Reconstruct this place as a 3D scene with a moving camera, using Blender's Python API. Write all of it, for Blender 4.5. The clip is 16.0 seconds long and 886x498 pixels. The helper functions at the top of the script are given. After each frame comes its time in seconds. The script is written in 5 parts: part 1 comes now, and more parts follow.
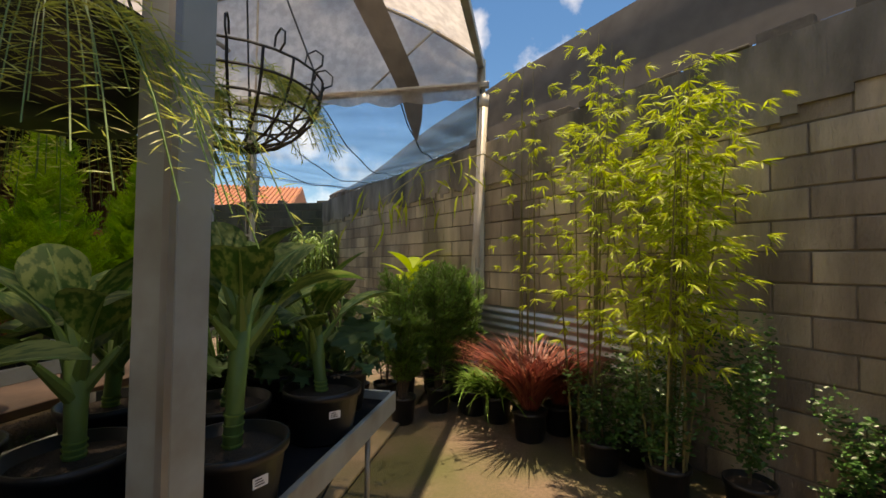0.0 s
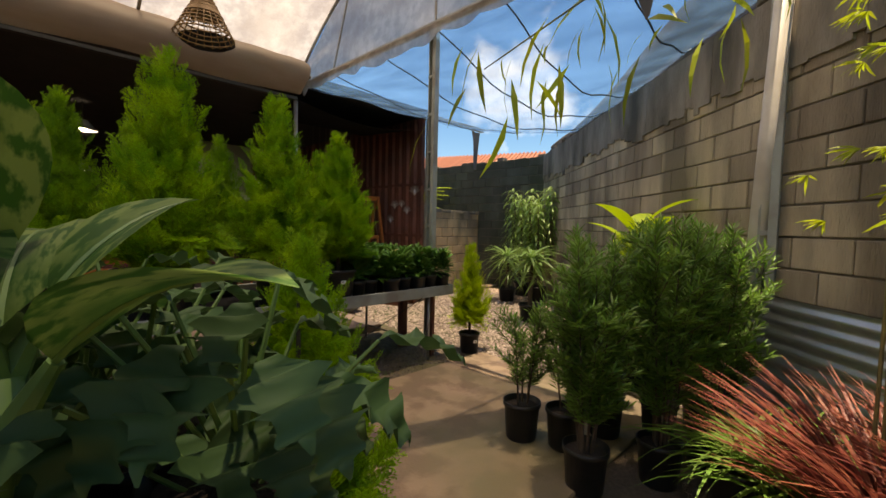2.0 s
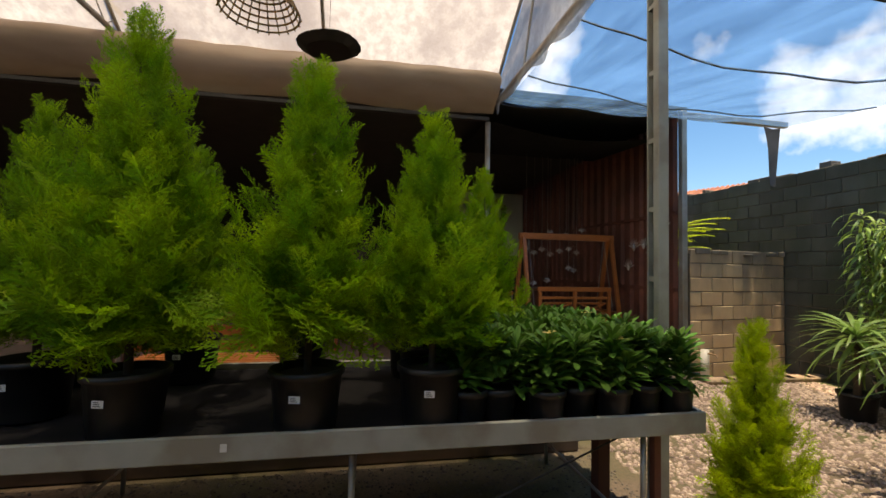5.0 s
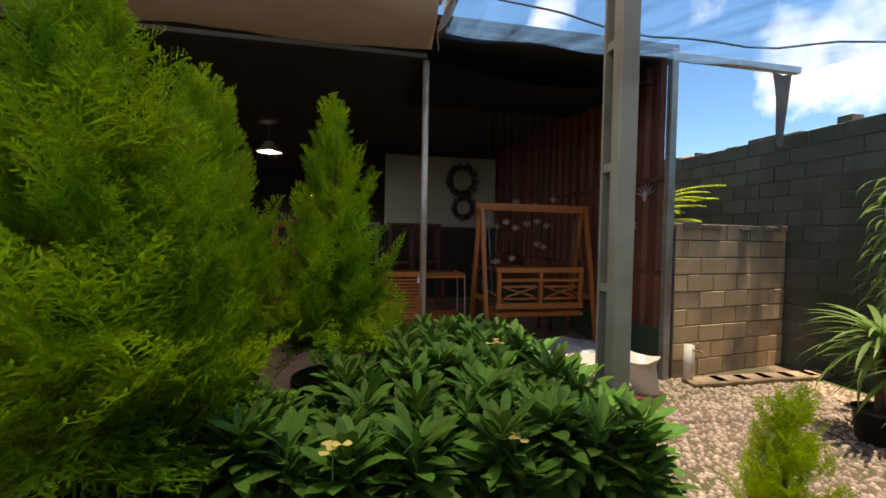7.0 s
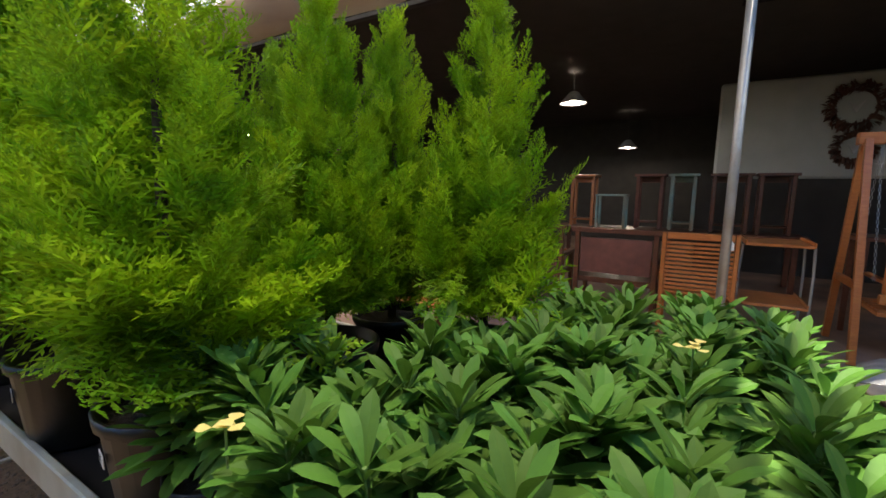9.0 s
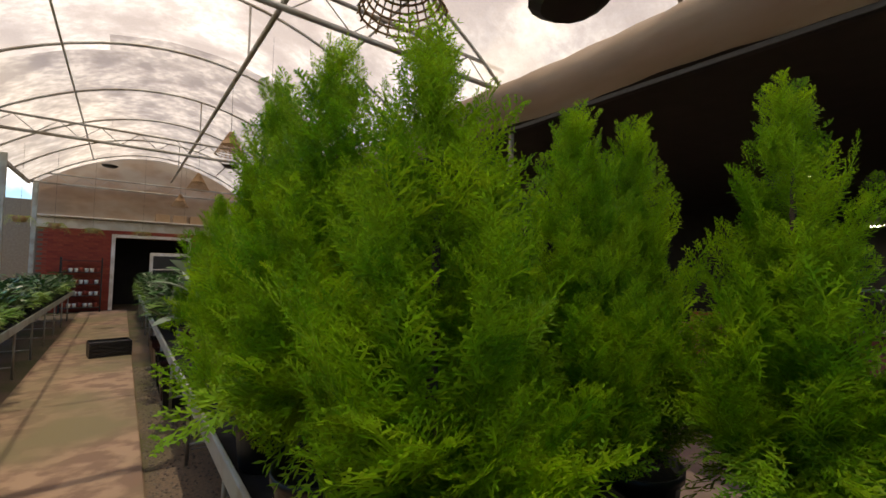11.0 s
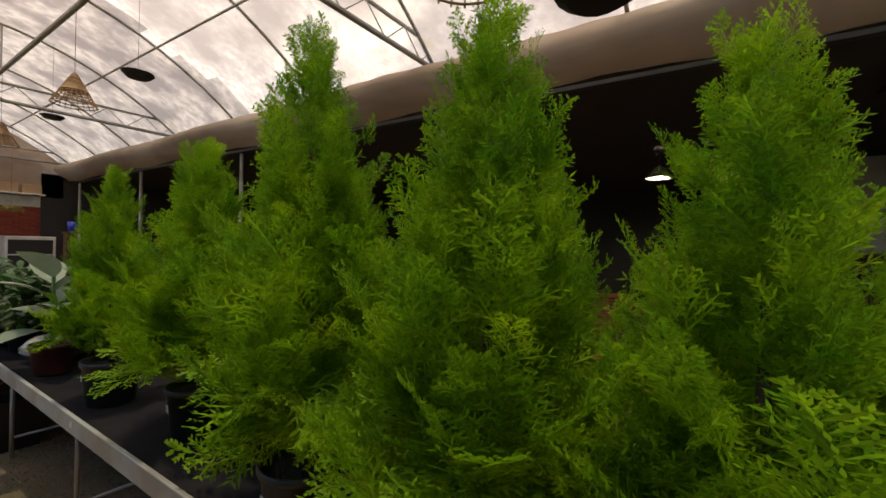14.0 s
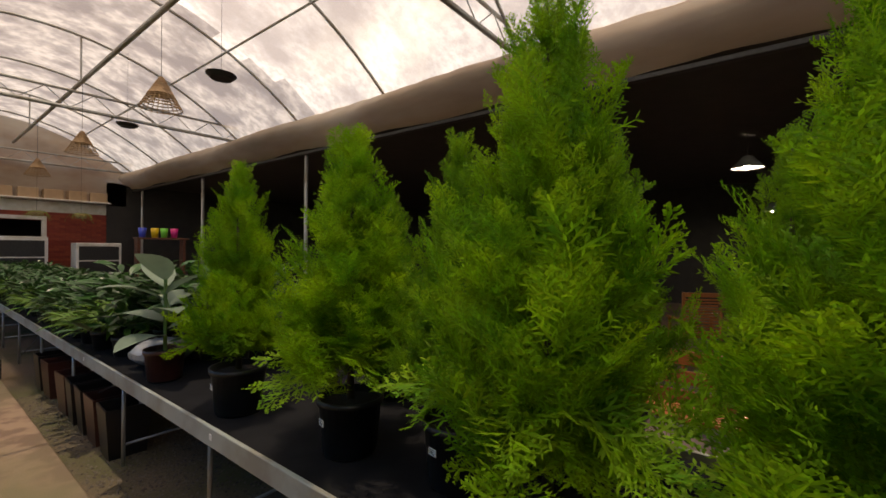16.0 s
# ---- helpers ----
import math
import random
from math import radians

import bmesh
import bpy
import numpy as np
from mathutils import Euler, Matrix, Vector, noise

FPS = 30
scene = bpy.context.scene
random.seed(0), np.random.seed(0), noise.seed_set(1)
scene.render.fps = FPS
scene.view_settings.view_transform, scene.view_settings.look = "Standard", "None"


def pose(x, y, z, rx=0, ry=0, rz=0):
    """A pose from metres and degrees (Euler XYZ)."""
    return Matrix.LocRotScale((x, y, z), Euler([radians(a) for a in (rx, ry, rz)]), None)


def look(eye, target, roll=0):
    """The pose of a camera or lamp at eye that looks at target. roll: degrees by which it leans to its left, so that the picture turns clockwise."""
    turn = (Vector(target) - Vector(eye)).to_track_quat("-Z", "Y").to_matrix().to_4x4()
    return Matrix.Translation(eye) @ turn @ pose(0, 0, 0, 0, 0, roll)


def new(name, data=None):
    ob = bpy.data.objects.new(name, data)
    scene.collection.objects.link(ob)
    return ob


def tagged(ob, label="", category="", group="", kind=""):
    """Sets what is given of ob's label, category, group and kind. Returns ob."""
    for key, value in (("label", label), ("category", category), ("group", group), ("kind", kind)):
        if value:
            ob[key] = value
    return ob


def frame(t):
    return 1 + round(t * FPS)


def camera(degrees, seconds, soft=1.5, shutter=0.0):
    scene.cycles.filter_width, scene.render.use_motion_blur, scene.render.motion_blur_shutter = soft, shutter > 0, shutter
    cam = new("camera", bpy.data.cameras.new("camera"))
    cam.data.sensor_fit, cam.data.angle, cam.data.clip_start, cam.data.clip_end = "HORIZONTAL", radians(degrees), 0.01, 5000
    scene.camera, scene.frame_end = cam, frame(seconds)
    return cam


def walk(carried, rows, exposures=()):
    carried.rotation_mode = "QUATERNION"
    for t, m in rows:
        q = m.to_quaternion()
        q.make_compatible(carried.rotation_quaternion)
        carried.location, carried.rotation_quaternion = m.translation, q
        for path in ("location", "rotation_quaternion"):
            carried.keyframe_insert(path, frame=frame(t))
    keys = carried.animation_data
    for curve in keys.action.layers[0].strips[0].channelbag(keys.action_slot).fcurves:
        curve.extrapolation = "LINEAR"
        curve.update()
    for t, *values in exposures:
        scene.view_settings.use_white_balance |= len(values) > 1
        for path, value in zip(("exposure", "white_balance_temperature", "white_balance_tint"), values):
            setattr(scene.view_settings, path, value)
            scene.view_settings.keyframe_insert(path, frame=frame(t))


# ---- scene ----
cam = camera(92.9, 16.0, soft=1.6)
PATH = [
    (0, (-0.934, 1.126, 1.453), (-1.372, 3.281, 1.525), 0.6),
    (0.5, (-0.905, 1.613, 1.423), (-1.668, 3.675, 1.475), 0.6),
    (1, (-0.959, 2.013, 1.401), (-2.025, 3.938, 1.405), 0.8),
    (1.5, (-1.007, 2.404, 1.397), (-2.355, 4.142, 1.355), 1.1),
    (2, (-1.089, 2.785, 1.367), (-2.631, 4.349, 1.251), 1.3),
    (2.5, (-1.243, 3.147, 1.375), (-2.937, 4.545, 1.242), 1.3),
    (3, (-1.419, 3.514, 1.298), (-3.300, 4.653, 1.210), 1.2),
    (3.5, (-1.582, 3.828, 1.252), (-3.586, 4.733, 1.170), 1.3),
    (3.7, (-1.673, 3.905, 1.253), (-3.722, 4.701, 1.181), 1.7),
    (5.8, (-2.814, 4.692, 1.555), (-4.982, 5.037, 1.692), 0.9),
    (6, (-2.930, 4.756, 1.571), (-5.061, 5.285, 1.715), 1.0),
    (6.5, (-3.147, 4.964, 1.564), (-5.218, 5.700, 1.646), 1.0),
    (7, (-3.282, 5.247, 1.547), (-5.435, 5.697, 1.478), 1.0),
    (7.4, (-3.407, 5.457, 1.509), (-5.590, 5.663, 1.335), 0.8),
    (7.5, (-3.445, 5.475, 1.507), (-5.627, 5.679, 1.312), 1.0),
    (8, (-3.611, 5.614, 1.489), (-5.789, 5.542, 1.187), 1.1),
    (8.5, (-3.737, 5.717, 1.472), (-5.825, 5.117, 1.129), 1.1),
    (9, (-3.784, 5.737, 1.463), (-5.650, 4.610, 1.163), 0.8),
    (9.5, (-3.774, 5.689, 1.484), (-5.372, 4.188, 1.310), 0.9),
    (10, (-3.772, 5.639, 1.515), (-5.140, 3.917, 1.498), 1.3),
    (10.2, (-3.759, 5.619, 1.527), (-5.059, 3.845, 1.563), 1.3),
    (12.3, (-3.670, 5.096, 1.711), (-5.156, 3.482, 1.873), 1.4),
    (12.5, (-3.649, 5.046, 1.720), (-5.185, 3.476, 1.852), 1.3),
    (13, (-3.593, 4.905, 1.731), (-5.239, 3.446, 1.790), 1.4),
    (13.5, (-3.485, 4.792, 1.729), (-5.226, 3.446, 1.741), 1.3),
    (14, (-3.326, 4.667, 1.718), (-5.155, 3.445, 1.711), 1.4),
    (14.5, (-3.201, 4.564, 1.706), (-5.038, 3.354, 1.706), 1.6),
    (15, (-3.177, 4.412, 1.680), (-4.975, 3.146, 1.668), 1.1),
    (15.5, (-3.170, 4.206, 1.680), (-4.908, 2.858, 1.660), 0.7),
    (16, (-3.143, 3.973, 1.671), (-4.884, 2.628, 1.671), 0.5),
]
walk(cam, [(t, look(e, g, r)) for t, e, g, r in PATH], [(0.0, 0.65, 10000, 14), (2.0, 0.85, 9600, 14), (3.5, 0.92, 9700, 14), (6.0, 1.0, 9000, 14), (7.5, 1.15, 8800, 14), (8.5, 1.6, 7700, 14), (9.2, 2.05, 7700, 14), (10.0, 1.2, 8100, 13), (12.5, 1.05, 8400, 12), (16.0, 1.05, 8700, 14)])

# ---- sky, sun ----
SUN_TO = Vector((0.03, 0.055, 0.98)).normalized()
world = bpy.data.worlds.new("sky")
scene.world = world
world.use_nodes = True
wn, wl = world.node_tree.nodes, world.node_tree.links
wn.clear()
sky = wn.new("ShaderNodeTexSky")
sky.sky_type = 'NISHITA'
sky.sun_disc = False
sky.sun_elevation = math.asin(SUN_TO.z)
sky.sun_rotation = math.atan2(SUN_TO.x, SUN_TO.y)
sky.dust_density = 0.1
sky.ozone_density = 7.0
co = wn.new("ShaderNodeTexCoord")
cl = wn.new("ShaderNodeTexNoise")
cl.inputs["Scale"].default_value = 3.2
cl.inputs["Detail"].default_value = 7
cr = wn.new("ShaderNodeValToRGB")
cr.color_ramp.elements[0].position, cr.color_ramp.elements[1].position = 0.56, 0.70
cm = wn.new("ShaderNodeMixRGB")
cm.inputs[2].default_value = (11, 11.3, 12, 1)
bg = wn.new("ShaderNodeBackground")
bg.inputs["Strength"].default_value = 0.12
wo = wn.new("ShaderNodeOutputWorld")
wl.new(co.outputs["Generated"], cl.inputs["Vector"])
wl.new(cl.outputs["Fac"], cr.inputs[0])
wl.new(cr.outputs[0], cm.inputs[0])
hv = wn.new("ShaderNodeHueSaturation")
hv.inputs["Saturation"].default_value = 1.2
wl.new(sky.outputs[0], hv.inputs["Color"])
wl.new(hv.outputs[0], cm.inputs[1])
wl.new(cm.outputs[0], bg.inputs[0])
wl.new(bg.outputs[0], wo.inputs[0])
sun = new("sun", bpy.data.lights.new("sun", 'SUN'))
sun.data.energy, sun.data.angle, sun.data.color = 4.8, radians(0.6), (1, 0.95, 0.86)
sun.matrix_world = look((0, 0, 20), Vector((0, 0, 20)) - SUN_TO)

# ---- materials ----
def mat(name, base, second=None, scale=8.0, rough=0.7, metal=0.0, bump=0.0, bscale=60.0, third=None, stain=1.2,
        trans=0.0, island=0.0, obrand=0.0, spec=0.5, clear=0.0, contrast=0.25, stretch=(1, 1, 1), whole=False, tint=None):
    """A procedural surface: two colours mixed by fine noise, a third in large stains, bump, and variation piece by piece."""
    m = bpy.data.materials.new(name)
    m.use_nodes = True
    n, l = m.node_tree.nodes, m.node_tree.links
    p = n["Principled BSDF"]
    out = n["Material Output"]
    p.inputs["Roughness"].default_value = rough
    p.inputs["Metallic"].default_value = metal
    p.inputs["Specular IOR Level"].default_value = spec
    tc = n.new("ShaderNodeTexCoord")
    mp = n.new("ShaderNodeMapping")
    mp.inputs["Scale"].default_value = stretch
    l.new(n.new("ShaderNodeNewGeometry").outputs["Position"] if whole else tc.outputs["Object"], mp.inputs[0])
    def noise_node(s, detail=5):
        q = n.new("ShaderNodeTexNoise")
        q.inputs["Scale"].default_value = s
        q.inputs["Detail"].default_value = detail
        l.new(mp.outputs[0], q.inputs["Vector"])
        return q.outputs["Fac"]
    def ramp(src, a, b):
        q = n.new("ShaderNodeMapRange")
        q.inputs[1].default_value, q.inputs[2].default_value = a, b
        l.new(src, q.inputs[0])
        return q.outputs[0]
    def mix(f, a, b):
        q = n.new("ShaderNodeMixRGB")
        l.new(f, q.inputs[0])
        for k, v in ((1, a), (2, b)):
            if isinstance(v, tuple):
                q.inputs[k].default_value = (*v, 1)
            else:
                l.new(v, q.inputs[k])
        return q.outputs[0]
    second = second or tuple(c * 0.75 for c in base)
    col = mix(ramp(noise_node(scale), 0.5 - contrast, 0.5 + contrast), base, second)
    if third:
        col = mix(ramp(noise_node(stain, 6), 0.43, 0.62), col, third)
    if island or obrand:
        src = n.new("ShaderNodeNewGeometry").outputs["Random Per Island"] if island else n.new("ShaderNodeObjectInfo").outputs["Random"]
        hs = n.new("ShaderNodeHueSaturation")
        amt = island or obrand
        l.new(ramp_to(n, l, src, 1 - amt, 1 + amt), hs.inputs["Value"])
        l.new(ramp_to(n, l, src, 0.5 - 0.03 * amt, 0.5 + 0.03 * amt), hs.inputs["Hue"])
        l.new(col, hs.inputs["Color"])
        col = hs.outputs[0]
    l.new(col, p.inputs["Base Color"])
    if bump:
        b = n.new("ShaderNodeBump")
        b.inputs["Strength"].default_value = bump
        b.inputs["Distance"].default_value = 0.01
        l.new(noise_node(bscale, 6), b.inputs["Height"])
        l.new(b.outputs[0], p.inputs["Normal"])
    surf = p.outputs[0]
    if trans:
        t = n.new("ShaderNodeBsdfTranslucent")
        l.new(col, t.inputs[0])
        x = n.new("ShaderNodeMixShader")
        x.inputs[0].default_value = trans
        l.new(surf, x.inputs[1])
        l.new(t.outputs[0], x.inputs[2])
        surf = x.outputs[0]
    if clear:
        t = n.new("ShaderNodeBsdfTransparent")
        if tint:
            t.inputs[0].default_value = (*tint, 1)
        x = n.new("ShaderNodeMixShader")
        l.new(ramp_to(n, l, noise_node(40, 3), clear - 0.1, clear + 0.1), x.inputs[0])
        l.new(surf, x.inputs[1])
        l.new(t.outputs[0], x.inputs[2])
        surf = x.outputs[0]
    l.new(surf, out.inputs[0])
    return m

def ramp_to(n, l, src, lo, hi):
    q = n.new("ShaderNodeMapRange")
    q.inputs[3].default_value, q.inputs[4].default_value = lo, hi
    l.new(src, q.inputs[0])
    return q.outputs[0]

M_GROUND = mat("gravel_soil", (0.21, 0.14, 0.095), (0.10, 0.075, 0.05), 45, 0.95, bump=1.0, bscale=90, third=(0.085, 0.085, 0.032), stain=0.9)
M_PEBBLE = mat("pebbles", (0.52, 0.38, 0.30), (0.32, 0.235, 0.19), 60, 0.9, island=0.4)
M_PLASTER = mat("weathered_render", (0.40, 0.35, 0.29), (0.25, 0.215, 0.175), 5, 0.95, bump=1.0, bscale=45, third=(0.11, 0.10, 0.08), stain=1.3, whole=True, stretch=(1.5, 1.5, .5))
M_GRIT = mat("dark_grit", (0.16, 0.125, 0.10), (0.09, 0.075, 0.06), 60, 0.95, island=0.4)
M_CONC = mat("worn_concrete", (0.36, 0.24, 0.16), (0.21, 0.13, 0.09), 4.5, 0.8, bump=0.4, bscale=70, third=(0.20, 0.165, 0.09), stain=0.7, contrast=0.07)
M_BLOCK = mat("concrete_block", (0.62, 0.52, 0.38), (0.42, 0.345, 0.25), 5, 0.95, bump=1.0, bscale=60, third=(0.20, 0.165, 0.125), stain=1.1, obrand=0.3, whole=True, stretch=(1.6, 1.6, .4))
M_MORTAR = mat("mortar", (0.20, 0.175, 0.14), (0.13, 0.11, 0.09), 20, 1.0, bump=0.5)
# Dark base holds the north wall's shadow; the third colour adds greenish stains.
M_SHADEBLOCK = mat("shaded_block", (0.15, 0.15, 0.12), (0.08, 0.085, 0.065), 4, 0.95, bump=0.8, bscale=70, third=(0.055, 0.065, 0.04), stain=0.9, obrand=0.2, whole=True, stretch=(1, 1, .5))
M_TAN = mat("tan_block", (0.70, 0.50, 0.29), (0.56, 0.39, 0.235), 4, 0.95, bump=0.8, bscale=70, third=(0.24, 0.20, 0.15), stain=1.2, obrand=0.12, whole=True, stretch=(1, 1, .6))
M_STEEL = mat("galvanised_steel", (0.42, 0.43, 0.42), (0.33, 0.34, 0.33), 14, 0.5, 0.55, bump=0.05, third=(0.3, 0.27, 0.23), stain=3)
M_PAINT = mat("grey_painted_steel", (0.40, 0.43, 0.40), (0.34, 0.37, 0.34), 10, 0.5, 0.1, third=(0.28, 0.27, 0.23), stain=4)
M_DARKSTEEL = mat("dark_steel", (0.05, 0.05, 0.05), (0.03, 0.03, 0.03), 30, 0.5, 0.5)
M_RUST = mat("rusty_red_steel", (0.22, 0.075, 0.05), (0.14, 0.05, 0.036), 12, 0.6, 0.1, bump=0.1, third=(0.10, 0.04, 0.03))
M_GREENSTEEL = mat("green_painted_steel", (0.05, 0.10, 0.065), (0.04, 0.075, 0.05), 9, 0.6)
M_FILM = mat("white_greenhouse_film", (0.62, 0.57, 0.52), (0.48, 0.435, 0.39), 9, 0.6, third=(0.34, 0.29, 0.25), stain=0.8, trans=0.72, clear=0.16, contrast=0.1)
M_FILMDIRT = mat("grimy_greenhouse_film", (0.42, 0.37, 0.325), (0.27, 0.235, 0.205), 7, 0.7, third=(0.19, 0.155, 0.13), stain=1.6, trans=0.7, clear=0.12, contrast=0.12)
M_VALANCE = mat("dirty_plastic_sheet", (0.42, 0.31, 0.225), (0.30, 0.215, 0.155), 3, 0.6, third=(0.42, 0.35, 0.28), stain=0.9, trans=0.3, stretch=(1, 0.4, 2), bump=0.2, bscale=12)
M_NET = mat("shade_net", (0.13, 0.32, 0.62), (0.03, 0.06, 0.11), 1.6, 0.9, trans=0.75, clear=0.6, stretch=(.7, 5, 1), tint=(0.88, 0.95, 1.0))
M_CLOTH = mat("grey_shade_cloth", (0.17, 0.155, 0.145), (0.11, 0.10, 0.095), 5, 0.95, trans=0.4)
M_BLACKNET = mat("black_shade_cloth", (0.02, 0.02, 0.022), (0.012, 0.012, 0.014), 6, 0.95, spec=0.08)
# Near-black base puts the unlit shed and shop interiors into the colour.
M_SHED = mat("unlit_interior_sheet", (0.05, 0.045, 0.042), (0.035, 0.032, 0.03), 4, 0.85, bump=0.1)
M_SHEDFLOOR = mat("shed_slab", (0.30, 0.20, 0.15), (0.22, 0.15, 0.115), 5, 0.8, bump=0.2, third=(0.15, 0.11, 0.09))
M_BLACKPOT = mat("black_plastic_pot", (0.016, 0.016, 0.017), (0.011, 0.011, 0.012), 20, 0.42, bump=0.05)
M_SOIL = mat("potting_soil", (0.06, 0.042, 0.03), (0.03, 0.022, 0.017), 70, 1.0, bump=1.0, bscale=150)
M_BARK = mat("bark", (0.12, 0.085, 0.06), (0.07, 0.05, 0.035), 30, 0.95, bump=0.6)
M_CYP = mat("cypress_green", (0.32, 0.52, 0.025), (0.13, 0.32, 0.015), 7, 0.6, trans=0.55, island=0.28, spec=0.25, contrast=0.13)
# Darker copy of the cypress green, with the inner trees' shade in its colour.
M_CYPSHADE = mat("cypress_shaded_green", (0.24, 0.43, 0.022), (0.11, 0.26, 0.015), 7, 0.6, trans=0.5, island=0.28, spec=0.3, contrast=0.13)
M_LIME = mat("lime_conifer", (0.44, 0.54, 0.02), (0.30, 0.42, 0.02), 9, 0.6, trans=0.42, island=0.3)
M_HIB = mat("broad_leaf", (0.10, 0.235, 0.035), (0.06, 0.16, 0.024), 14, 0.58, trans=0.25, island=0.3, spec=0.22)
M_LABEL = mat("white_label", (0.8, 0.8, 0.78), (0.72, 0.72, 0.7), 20, 0.6)
M_BLACKINK = mat("label_print", (0.06, 0.06, 0.06), None, 20, 0.7)
M_WHITE = mat("white_paint", (0.78, 0.76, 0.72), (0.7, 0.68, 0.63), 6, 0.55, third=(0.6, 0.55, 0.48), stain=3)
M_BRICK = mat("red_painted_brick", (0.36, 0.06, 0.035), (0.27, 0.05, 0.03), 12, 0.75, bump=0.3, obrand=0.2)
M_WOOD = mat("orange_varnished_wood", (0.50, 0.17, 0.045), (0.37, 0.11, 0.03), 14, 0.38, bump=0.05, stretch=(1, 1, 6))
M_DARKWOOD = mat("dark_wood", (0.15, 0.05, 0.025), (0.09, 0.032, 0.017), 14, 0.4)
M_TEAL = mat("teal_paint", (0.22, 0.36, 0.33), (0.14, 0.24, 0.22), 8, 0.6, third=(0.3, 0.2, 0.12))
M_DIEF = mat("variegated_leaf", (0.17, 0.25, 0.07), (0.03, 0.10, 0.018), 30, 0.55, trans=0.3, third=(0.026, 0.09, 0.017), stain=6, contrast=0.05, stretch=(.5, 1.8, 1), spec=0.2)
M_PHIL = mat("greyish_lobed_leaf", (0.075, 0.145, 0.055), (0.05, 0.105, 0.035), 10, 0.58, trans=0.2, obrand=0.2, spec=0.25)
M_STEM = mat("green_stem", (0.14, 0.26, 0.06), (0.10, 0.18, 0.05), 14, 0.5)
M_POD = mat("needle_leaf", (0.17, 0.31, 0.05), (0.09, 0.19, 0.03), 9, 0.55, trans=0.4, island=0.35)
M_YUC = mat("strap_leaf", (0.26, 0.38, 0.10), (0.16, 0.28, 0.06), 6, 0.4, trans=0.35, island=0.3)
M_BAMB = mat("bamboo_leaf", (0.46, 0.52, 0.04), (0.32, 0.42, 0.03), 9, 0.5, trans=0.5, island=0.35)
M_CULM = mat("bamboo_culm", (0.22, 0.20, 0.07), (0.12, 0.11, 0.05), 12, 0.5)
M_RED = mat("red_brown_blade", (0.30, 0.07, 0.05), (0.17, 0.05, 0.035), 9, 0.5, trans=0.3, island=0.4)
M_SHRUB = mat("small_dark_leaf", (0.055, 0.15, 0.03), (0.035, 0.10, 0.02), 9, 0.4, trans=0.25, island=0.4)
M_FERN = mat("pale_fern", (0.46, 0.48, 0.12), (0.28, 0.36, 0.07), 9, 0.5, trans=0.45, island=0.3)
M_ZZ = mat("dark_glossy_leaf", (0.035, 0.11, 0.022), (0.025, 0.08, 0.018), 9, 0.3, trans=0.15, island=0.35)
M_GREYLEAF = mat("grey_green_leaf", (0.22, 0.30, 0.22), (0.17, 0.24, 0.17), 9, 0.5, trans=0.2)
M_YELLOW = mat("yellow_petal", (0.80, 0.70, 0.25), (0.75, 0.62, 0.18), 20, 0.6, trans=0.3)
M_WICKER = mat("wicker", (0.36, 0.22, 0.11), (0.24, 0.14, 0.07), 40, 0.7, bump=0.5, bscale=80)
M_PVC = mat("white_plastic_pipe", (0.72, 0.68, 0.6), (0.62, 0.57, 0.48), 5, 0.4, third=(0.5, 0.44, 0.36), stain=2)
M_SACK = mat("plastic_sack", (0.62, 0.57, 0.5), (0.5, 0.44, 0.38), 6, 0.4, bump=0.5, bscale=14)
M_SACKCLEAR = mat("clear_plastic_wrap", (0.42, 0.43, 0.44), (0.22, 0.23, 0.24), 9, 0.25, bump=0.8, bscale=20)
M_SHEET = mat("corrugated_zinc", (0.55, 0.56, 0.57), (0.42, 0.43, 0.44), 8, 0.35, 0.7)
M_SILVER = mat("silver_metal", (0.62, 0.6, 0.58), (0.45, 0.42, 0.4), 20, 0.4, 0.6)
M_PANEL = mat("grey_wall_panel", (0.5, 0.5, 0.46), (0.42, 0.42, 0.39), 3, 0.7)
M_BOX = mat("dark_planter", (0.028, 0.022, 0.02), (0.018, 0.015, 0.014), 10, 0.3)
M_BOXRED = mat("maroon_planter", (0.09, 0.03, 0.022), (0.06, 0.022, 0.018), 10, 0.3)
M_GLASSY = mat("enamel_lamp", (0.8, 0.8, 0.8), None, 10, 0.2, 0.4)
M_CARD = mat("cardboard", (0.45, 0.30, 0.18), (0.38, 0.25, 0.15), 8, 0.8)
M_BLUE = mat("blue_plastic", (0.03, 0.06, 0.5), None, 10, 0.4)
M_YELPOT = mat("yellow_plastic", (0.75, 0.5, 0.02), None, 10, 0.4)
M_GRNPOT = mat("green_plastic", (0.15, 0.6, 0.06), None, 10, 0.4)
M_PINK = mat("pink_plastic", (0.75, 0.03, 0.25), None, 10, 0.4)
M_TILE = mat("clay_roof_tile", (0.42, 0.17, 0.10), (0.33, 0.13, 0.08), 9, 0.9, obrand=0.1)

